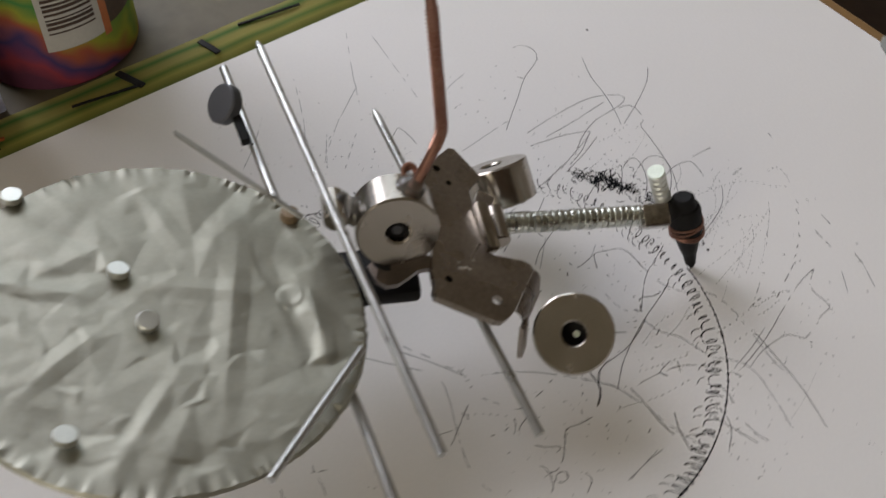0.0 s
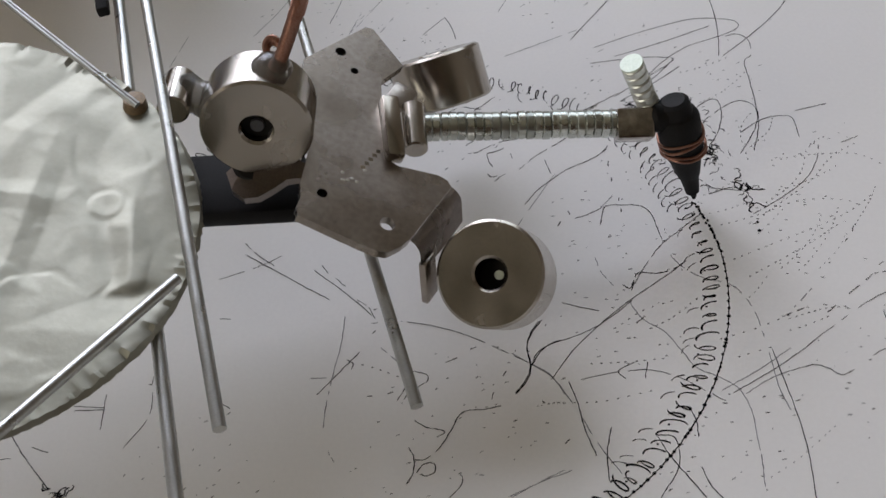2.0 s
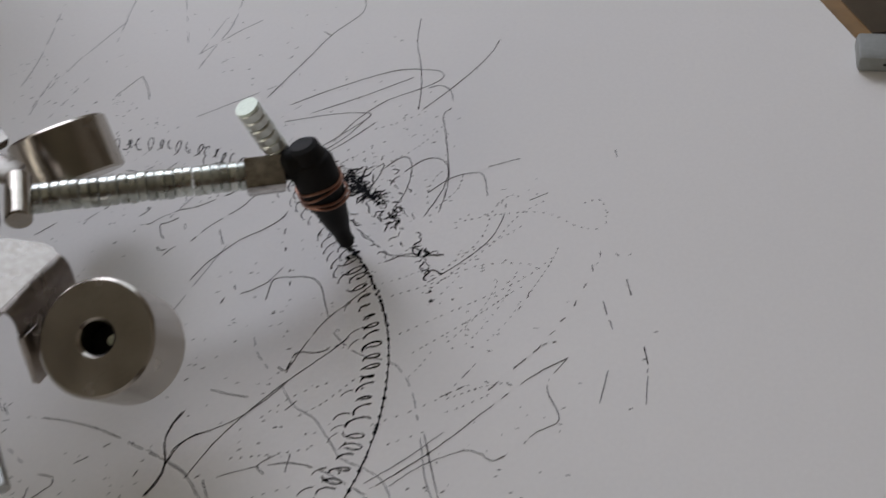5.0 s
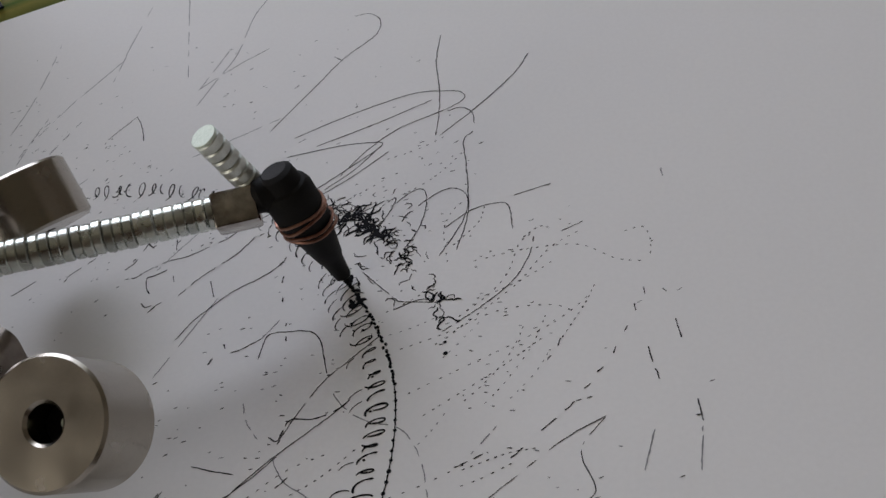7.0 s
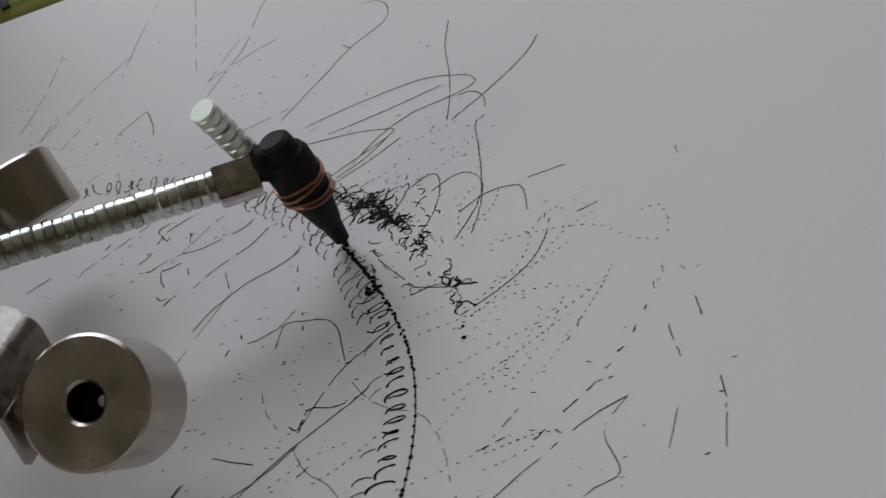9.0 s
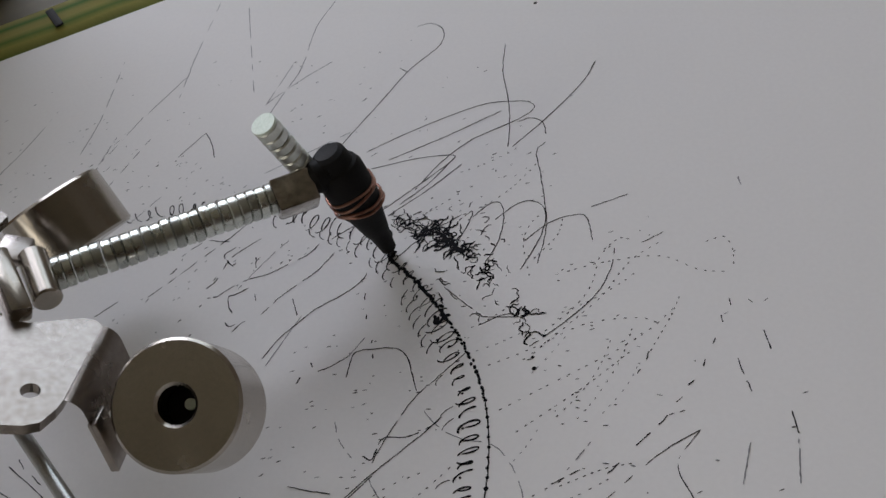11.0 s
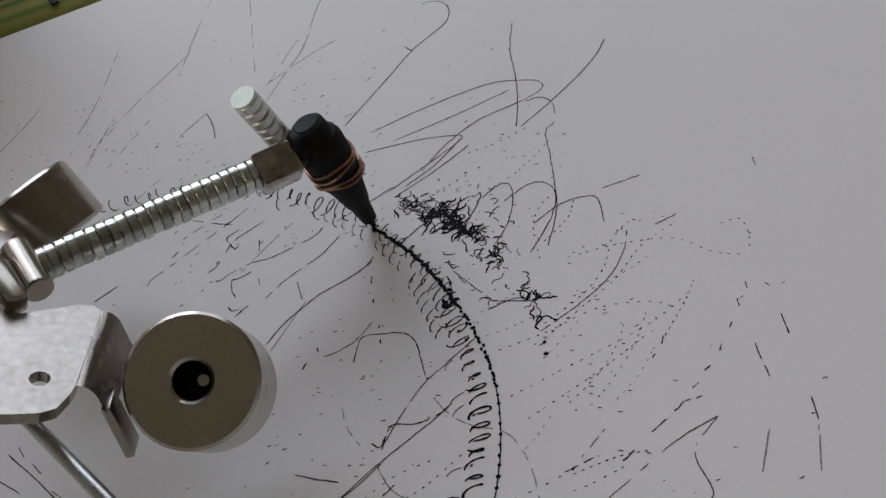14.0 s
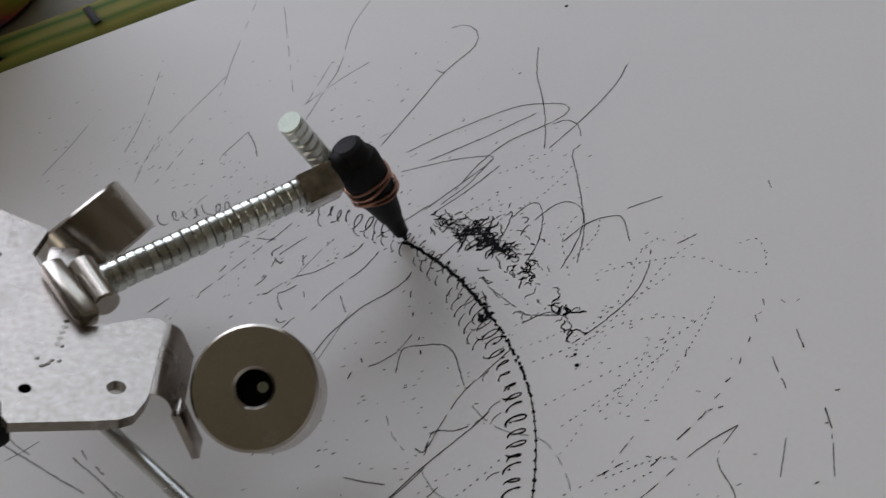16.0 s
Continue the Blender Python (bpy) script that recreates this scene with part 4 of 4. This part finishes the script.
while deg < 11.5:
    r = LINE_R + 0.00025 * noise.noise(Vector((deg, 0, 0)))
    pts.append(LINE_HUB + Vector((math.cos(radians(deg)), math.sin(radians(deg)), 0)) * r)
    if len(pts) % 2 or rng.random() < 0.2:
        blot(INKED, pts[-1].x, pts[-1].y, rng.uniform(0.00034, 0.00054))
    deg += rng.uniform(0.75, 1.0)
ribbon(INKED, pts, 0.00036)


def scribble(path, wide, count, w):
    """A dense tangle along a path in millimetres."""
    line = smooth_line([Vector((x, y, 0)) * 0.001 for x, y in path], 12)
    for i in range(count):
        p = line[rng.randrange(len(line))] + Vector((rng.gauss(0, 1), rng.gauss(0, 1), 0)) * wide * 0.5
        g = rng.uniform(0, 6.28)
        pts = [p]
        for k in range(rng.randrange(3, 9)):
            g += rng.uniform(-1.3, 1.3)
            pts.append(pts[-1] + Vector((math.cos(g), math.sin(g), 0)) * rng.uniform(0.0004, 0.0010))
        ribbon(INKED, pts, w * rng.uniform(0.6, 1.5))


scribble(((-88.1, 39.4), (-80.2, 36.8), (-76.5, 33.5), (-74.3, 31.8), (-67.3, 26.8), (-63.1, 21.4)), 0.0027, 92, 0.00042)
scribble(((-78.5, 35), (-74.3, 31.8), (-68.5, 27.5)), 0.0012, 40, 0.0006)
scribble(((-63.1, 21.4), (-60.2, 13.1), (-55.0, 6.6), (-54.2, 0.5)), 0.0014, 15, 0.00036)
scribble(((-56.5, 8.2), (-55.0, 6.6), (-54.3, 1.5)), 0.0004, 9, 0.0005)
scribble(((-76, 20), (-66, 12), (-60, 24), (-72, 42)), 0.0045, 26, 0.00034)
scribble(((-218.4, -91.2), (-211.4, -95.4), (-203.2, -99.7)), 0.0016, 40, 0.0004)
scribble(((-189.4, 42.3), (-174.8, 43.0)), 0.0016, 8, 0.00028)
for x, y, r in ((-52.6, -3.6, 0.42), (-52.2, -6.5, 0.52), (-55.5, 118.0, 0.55)):
    blot(INKED, x * 0.001, y * 0.001, r * 0.001)

# short dashes and dots scattered round the rings
for i in range(1350):
    g, r = rng.uniform(-2.4, 2.2), abs(rng.gauss(0.088, 0.030))
    p = HUB + Vector((math.cos(g), math.sin(g), 0)) * r
    if noise.noise(p * 28 + Vector((0, 0, 4))) < -0.12 or r > 0.150:
        continue
    turn = 0.55 + 1.1 * noise.noise(p * 9) + rng.uniform(-0.35, 0.35)
    n = rng.choice((0.0003, 0.0004, 0.0006, 0.0008, 0.0011))
    d = Vector((math.cos(turn), math.sin(turn), 0)) * n
    ribbon(INKED if rng.random() < 0.75 else FADED, [p - d * 0.5, p, p + d * 0.5], rng.uniform(0.00024, 0.00036))
# dotted trails running outwards
for i in range(14):
    g = rng.uniform(-0.5, 1.0)
    p = HUB + Vector((math.cos(g), math.sin(g), 0)) * rng.uniform(0.082, 0.110)
    way = rng.uniform(0.3, 0.9)
    for k in range(rng.randrange(5, 14)):
        d = Vector((math.cos(way), math.sin(way), 0))
        ribbon(INKED if i % 3 else FADED, [p, p + d * 0.0003, p + d * 0.0006], 0.00028)
        p = p + d * rng.uniform(0.0014, 0.0024)
        way += rng.uniform(-0.02, 0.09)
for nm, bm, mat, lab in (("pen_drawing", INKED, INK, "black pen lines, loops, dots and tangles"), ("faint_drawing", FADED, FAINT, "thin faint grey pen lines")):
    ob = link(nm, bm, mat, paper_ob, lab, smooth=False)
    ob["kind"] = "stuff"


# ---- things round the paper ----
def striped(name, colours, scale, shift=0.0, way=(0, 1, 0), warp=0.18, grain=25):
    """Bands of colour across the given way, warped by noise."""
    m = material(name, colours[0], 0.8, scale=60, vary=0.2, fine=900, bump=0.4)
    nt = m.node_tree
    co, sep, ramp = nt.nodes.new("ShaderNodeTexCoord"), nt.nodes.new("ShaderNodeVectorMath"), nt.nodes.new("ShaderNodeValToRGB")
    sep.operation, sep.inputs[1].default_value = "DOT_PRODUCT", way
    n = nt.nodes.new("ShaderNodeTexNoise")
    n.inputs["Scale"].default_value = grain
    mul, add = nt.nodes.new("ShaderNodeMath"), nt.nodes.new("ShaderNodeMath")
    mul.operation, mul.inputs[1].default_value, mul.inputs[2].default_value = "MULTIPLY_ADD", scale, shift
    add.operation = "ADD"
    nt.links.new(co.outputs["Object"], sep.inputs[0])
    nt.links.new(co.outputs["Object"], n.inputs["Vector"])
    nt.links.new(sep.outputs["Value"], mul.inputs[0])
    mix = nt.nodes.new("ShaderNodeMath")
    mix.operation, mix.inputs[1].default_value = "MULTIPLY", warp
    nt.links.new(n.outputs["Fac"], mix.inputs[0])
    nt.links.new(mul.outputs[0], add.inputs[0])
    nt.links.new(mix.outputs[0], add.inputs[1])
    nt.links.new(add.outputs[0], ramp.inputs[0])
    el = ramp.color_ramp.elements
    while len(el) < len(colours):
        el.new(0.5)
    for i, c in enumerate(colours):
        el[i].position, el[i].color = (i + 0.5) / len(colours), (*c, 1)
    nt.links.new(ramp.outputs[0], nt.nodes["Principled BSDF"].inputs["Base Color"])
    return m


CLOTH = striped("striped_cloth_border", [(0.20, 0.24, 0.05), (0.46, 0.42, 0.10), (0.16, 0.26, 0.05), (0.46, 0.42, 0.12), (0.42, 0.38, 0.11), (0.10, 0.24, 0.05), (0.46, 0.43, 0.15)], -52, -0.05)
RAINBOW = striped("rainbow_print", [(0.10, 0.02, 0.05), (0.26, 0.03, 0.05), (0.05, 0.03, 0.12), (0.34, 0.08, 0.04), (0.30, 0.32, 0.03), (0.05, 0.22, 0.05), (0.28, 0.30, 0.04), (0.03, 0.20, 0.08), (0.02, 0.14, 0.28), (0.03, 0.05, 0.16)], 11, -0.15, (0.55, 0.2, 1.0), 0.55, 38)
LABEL = material("printed_label_white", (0.48, 0.47, 0.43), 0.5, scale=40, vary=0.08, fine=500)
ORANGE = material("orange_print", (0.42, 0.12, 0.03), 0.45, scale=40, vary=0.15, fine=500)
BROWN = material("dark_brown_print", (0.055, 0.030, 0.020), 0.45, scale=60, vary=0.5, fine=500)
SILVER = material("crinkled_silver_bag", (0.62, 0.62, 0.66), 0.42, 0.6, scale=50, vary=0.2, fine=300, bump=0.8)


def cloth():
    bm = bmesh.new()
    nu, nv = 150, 8
    rows = []
    for i in range(nu + 1):
        u = -0.05 + 0.65 * i / nu
        for j in range(nv + 1):
            v = 0.006 - 0.0245 * j / nv
            rows.append(bm.verts.new((u, v, 0.0006 * noise.noise(Vector((u * 40, v * 60, 0))) - 0.0004 + 0.0016 * max(0, min(1, -v / 0.004)) - 0.0012 * max(0, min(1, (0.001 + v) / 0.003)))))
    for i in range(nu):
        for j in range(nv):
            a = i * (nv + 1) + j
            bm.faces.new((rows[a], rows[a + 1], rows[a + nv + 2], rows[a + nv + 1]))
    bmesh.ops.solidify(bm, geom=bm.faces[:], thickness=0.0006)
    ob = tagged(link("cloth_border", bm, CLOTH), "green and yellow striped cloth border with dark stitches, beside the paper", "cloth")
    a = radians(EDGE)
    ob.matrix_world = Matrix(((-math.cos(a), math.sin(a), 0, CORNER.x), (-math.sin(a), -math.cos(a), 0, CORNER.y), (0, 0, -1, 0.0002), (0, 0, 0, 1))) @ Matrix.Diagonal((1, 1, -1, 1))
    return ob


cloth_ob = cloth()
for u0, v0, u1, v1, w, mat in ((0.262, -0.0045, 0.290, -0.0085, 0.0010, BLACK), (0.262, -0.0035, 0.267, -0.0165, 0.0030, BLACK), (0.318, -0.007, 0.340, -0.0095, 0.0016, ORANGE), (0.322, -0.002, 0.323, -0.016, 0.0012, BLACK), (0.185, -0.012, 0.213, -0.0150, 0.0011, BLACK), (0.228, -0.004, 0.231, -0.0150, 0.0026, BLACK)):
    bm = bmesh.new()
    box(bm, along(Vector((u0, v0, 0.0021)), Vector((u1, v1, 0.0021))) @ pose(math.hypot(u1 - u0, v1 - v0) / 2, 0, 0), math.hypot(u1 - u0, v1 - v0), w, 0.0008, 0.0002)
    part("stitch", bm, mat, cloth_ob)

bm = sheet_box(bmesh.new(), -0.007, 0.75, -0.335, -0.0185, -0.0014, -0.0004)
tagged(link("beige_board", bm, BEIGE, smooth=False), "plain greyish beige board lying behind the cloth border", "board")


def can():
    """A printed can with a barcode panel."""
    ob = tagged(new("printed_can"), "can with a rainbow print and barcode panel on the board", "can")
    c = Vector((-0.2704, 0.1640, -0.0004))
    ob.location = c
    r, h = 0.033, 0.12
    part("body", lathe(bmesh.new(), [(0, 0), (r - 0.002, 0), (r, 0.002), (r, h - 0.006), (r - 0.004, h), (0, h)], (0, 0, 0), (0, 0, 1), 64), RAINBOW, ob, "rainbow-printed can wall")

    def patch(name, g0, g1, z0, z1, proud, mat, parent, label=""):
        bm = bmesh.new()
        cols = []
        for k in range(15):
            g = radians(g0 + (g1 - g0) * k / 14)
            cols.append([bm.verts.new(((r + p) * math.cos(g), (r + p) * math.sin(g), z)) for z, p in ((z0, 0.0001), (z0, proud), (z1, proud), (z1, 0.0001))])
        for a, b in zip(cols, cols[1:]):
            for i in range(3):
                bm.faces.new((a[i], b[i], b[i + 1], a[i + 1]))
        return part(name, bm, mat, parent, label, smooth=False)
    panel = patch("barcode_panel", -90, -49, 0.020, 0.066, 0.0003, LABEL, ob, "pale panel with dark bars")
    rr = random.Random(3)
    for i in range(17):
        z = 0.028 + i * 0.0021
        patch("bar", -86, -54, z, z + rr.choice((0.0005, 0.0009, 0.0012)), 0.0006, BROWN, panel)
    patch("orange_band", -49, -43, 0.018, 0.09, 0.0003, ORANGE, ob, "orange printed band")
    patch("brown_panel", -43, -8, 0.022, 0.08, 0.0003, BROWN, ob, "dark brown printed panel")
    return ob


can()


def silver_bag():
    bm = bmesh.new()
    n = 26
    grid = []
    for i in range(n + 1):
        for j in range(n + 1):
            a, b = i / n - 0.5, j / n
            bulge = 0.010 * (1 - (2 * a) ** 2) * math.sin(math.pi * min(1, b * 1.1 + 0.05)) + 0.0016 * noise.noise(Vector((a * 7, b * 8, 1)))
            grid.append(bm.verts.new((a * 0.030, -bulge, b * 0.11)))
    for i in range(n):
        for j in range(n):
            k = i * (n + 1) + j
            bm.faces.new((grid[k], grid[k + 1], grid[k + n + 2], grid[k + n + 1]))
    bmesh.ops.solidify(bm, geom=bm.faces[:], thickness=0.004)
    ob = tagged(link("silver_bag", bm, SILVER), "crinkled silver-white bag standing beside the can", "bag")
    ob.matrix_world = pose(-0.3055, 0.1195, -0.0004, -8, 0, EDGE)
    for z, s in ((0.030, 1.0), (0.085, 1.5)):
        part("stain", lathe(bmesh.new(), [(0, 0), (0.0028 * s, 0.0002), (0.0022 * s, 0.0008), (0, 0.001)], (0.002, -0.0105, z), (0, -1, 0.1), 14), BROWN, ob, "dark blotch")


silver_bag()


def cardboard_box():
    ob = tagged(new("cardboard_box"), "brown cardboard box standing behind the cloth border", "box")
    ob.matrix_world = pose(-0.347, 0.1235, -0.0004, 0, 0, EDGE)
    part("body", box(bmesh.new(), pose(0, 0, 0.055), 0.070, 0.05, 0.11, 0.001), CARD, ob, smooth=False)
    part("flap", box(bmesh.new(), pose(0.0365, -0.004, 0.055), 0.0016, 0.055, 0.108, 0.0004), CARD, ob, smooth=False)
    part("tape", box(bmesh.new(), pose(0.02, -0.0252, 0.055), 0.018, 0.0006, 0.106, 0.0002), BROWN, ob, "darker brown strip of tape", smooth=False)


cardboard_box()


def grey_clip():
    ob = tagged(new("grey_block"), "small grey plastic block lying at the paper's edge", "block")
    ob.matrix_world = pose(0.0762, 0.0735, 0.0001, 0, 0, -6)
    part("body", box(bmesh.new(), pose(0, 0, 0.0026), 0.036, 0.011, 0.0052, 0.0012), GREY, ob)
    part("seam", box(bmesh.new(), pose(0.003, -0.0053, 0.0030), 0.029, 0.0009, 0.0006, 0.0001), BLACK, ob, "dark seam")


grey_clip()

# ---- fresh ink: each bead rides in the pen's point until it is laid down ----
MACHINE_ROWS = [
    (0, pose(-0.0609, -0.0127, -0.0004, 1.48, -0.61, -17.84)),
    (0.5, pose(-0.0630, -0.0092, 0.0001, 3.21, -1.17, -15.43)),
    (1, pose(-0.0648, -0.0075, 0.0020, 3.17, -0.47, -12.82)),
    (1.5, pose(-0.0667, -0.0027, 0.0020, 2.42, -0.26, -8.64)),
    (2, pose(-0.0687, 0.0025, 0.0020, 3.11, 1.11, -4.71)),
    (2.5, pose(-0.0705, 0.0086, 0.0008, 1.10, 0.83, -0.34)),
    (3, pose(-0.0715, 0.0096, 0.0020, -3.85, -2.09, 1.36)),
    (3.5, pose(-0.0729, 0.0084, 0.0012, 0.40, 0.72, -0.11)),
    (4, pose(-0.0727, 0.0086, 0.0015, -2.77, -1.27, 2.46)),
    (4.5, pose(-0.0730, 0.0098, -0.0002, 2.00, 1.96, 1.58)),
    (5, pose(-0.0735, 0.0092, 0.0003, -3.36, 1.34, 2.66)),
    (7.5, pose(-0.0761, 0.0156, 0.0002, 1.85, -0.48, 5.15)),
    (8, pose(-0.0769, 0.0173, -0.0000, 2.63, 1.39, 7.03)),
    (8.5, pose(-0.0794, 0.0199, -0.0004, 1.80, 1.99, 9.65)),
    (9, pose(-0.0808, 0.0224, -0.0004, 2.20, 1.23, 10.89)),
    (9.5, pose(-0.0814, 0.0233, -0.0003, -0.19, 2.02, 12.14)),
    (10, pose(-0.0828, 0.0251, -0.0004, 1.29, 2.28, 12.98)),
    (12.5, pose(-0.0903, 0.0309, -0.0002, -1.24, 3.52, 20.95)),
    (13, pose(-0.0909, 0.0308, 0.0001, -0.13, 3.58, 21.47)),
    (13.5, pose(-0.0912, 0.0309, 0.0001, -1.07, 3.57, 22.59)),
    (14, pose(-0.0929, 0.0331, -0.0004, 0.28, 3.47, 23.49)),
    (14.5, pose(-0.0929, 0.0332, -0.0004, -1.09, 3.54, 23.17)),
    (15, pose(-0.0930, 0.0332, -0.0004, -0.26, 4.02, 22.70)),
    (15.5, pose(-0.0932, 0.0334, -0.0004, -1.81, 4.00, 23.78)),
    (16, pose(-0.0945, 0.0343, -0.0003, 0.61, 3.79, 24.62)),
]


def bead_times(count):
    """Evenly spaced beads along the pen's arc, as (seconds, place)."""
    turn, far = [], 0.0
    for t, m in MACHINE_ROWS:
        d = m.translation - LINE_HUB
        far = max(far, math.degrees(math.atan2(d.y, d.x)))
        turn.append((t, far))
    first, last_deg = turn[0][1], turn[-1][1]
    out = []
    for i in range(count):
        deg = first + (last_deg - first) * (i + 0.5) / count
        t = next(t0 + (t1 - t0) * (deg - a) / max(b - a, 1e-6) for (t0, a), (t1, b) in zip(turn, turn[1:]) if b >= deg)
        r = LINE_R - 0.0016 * max(0.0, min(1.0, (deg - 12) / 18))
        out.append((t, LINE_HUB + Vector((math.cos(radians(deg)), math.sin(radians(deg)), 0)) * r + Vector((0, 0, 0.00008))))
    return out


BEADS = []
rng = random.Random(8)
bead_meshes = []
for k in range(10):
    bm = bmesh.new()
    n = 9
    big = 0.8 if k < 5 else 1.1
    ring = [bm.verts.new((big * (0.00055 + 0.00025 * rng.random()) * math.cos(a), big * (0.00034 + 0.00016 * rng.random()) * math.sin(a), 0)) for a in (2 * math.pi * i / n for i in range(n))]
    top = bm.verts.new((0, 0, 0.00005))
    for i in range(n):
        bm.faces.new((ring[i], ring[(i + 1) % n], top))
    bm.faces.new(ring[::-1])
    me = bpy.data.meshes.new("ink_bead")
    bm.to_mesh(me)
    bm.free()
    me.materials.append(INK)
    bead_meshes.append(me)
last = None
for t, p in bead_times(84):
    ob = tagged(new("ink_bead", rng.choice(bead_meshes[5:] if t > 4.8 else bead_meshes[:5])), "fresh black bead of ink on the white paper", "ink mark", "beads of the fresh ink line")
    way = rng.uniform(-0.4, 0.4) + (math.atan2(p.y - last.y, p.x - last.x) if last else 1.8)
    last = p
    jit = Vector((rng.gauss(0, 1), rng.gauss(0, 1), 0)) * 0.00018
    BEADS.append((ob, t, p + jit, math.degrees(way)))


# the pen lingers for a while and leaves a blot there
for k in range(14):
    t = 3.2 + 0.3 * k
    p = next(m.translation for s, m in reversed(MACHINE_ROWS) if s <= t)
    ob = tagged(new("ink_bead", rng.choice(bead_meshes[5:])), "fresh black bead of ink on the white paper", "ink mark", "beads of the fresh ink line")
    BEADS.append((ob, t, Vector((p.x + rng.gauss(0, 1) * 0.0007, p.y + rng.gauss(0, 1) * 0.0007, 0.00009)), rng.uniform(0, 180)))


def motions():
    walk(machine, MACHINE_ROWS)
    for ob, t, p, deg in BEADS:
        rows = [(s, Matrix.Translation(m.translation + Vector((-0.0001, 0.0001, 0.0012))) @ pose(0, 0, 0, 0, 0, deg)) for s, m in MACHINE_ROWS if s < t - 0.05]
        rest = Matrix.Translation(p) @ pose(0, 0, 0, 0, 0, deg)
        rows += [(max(t, 0.04), rest), (16.0, rest)] if t < 15.9 else [(16.0, rest)]
        if rows[0][0] > 0:
            rows.insert(0, (0, rest))
        walk(ob, rows)


motions()
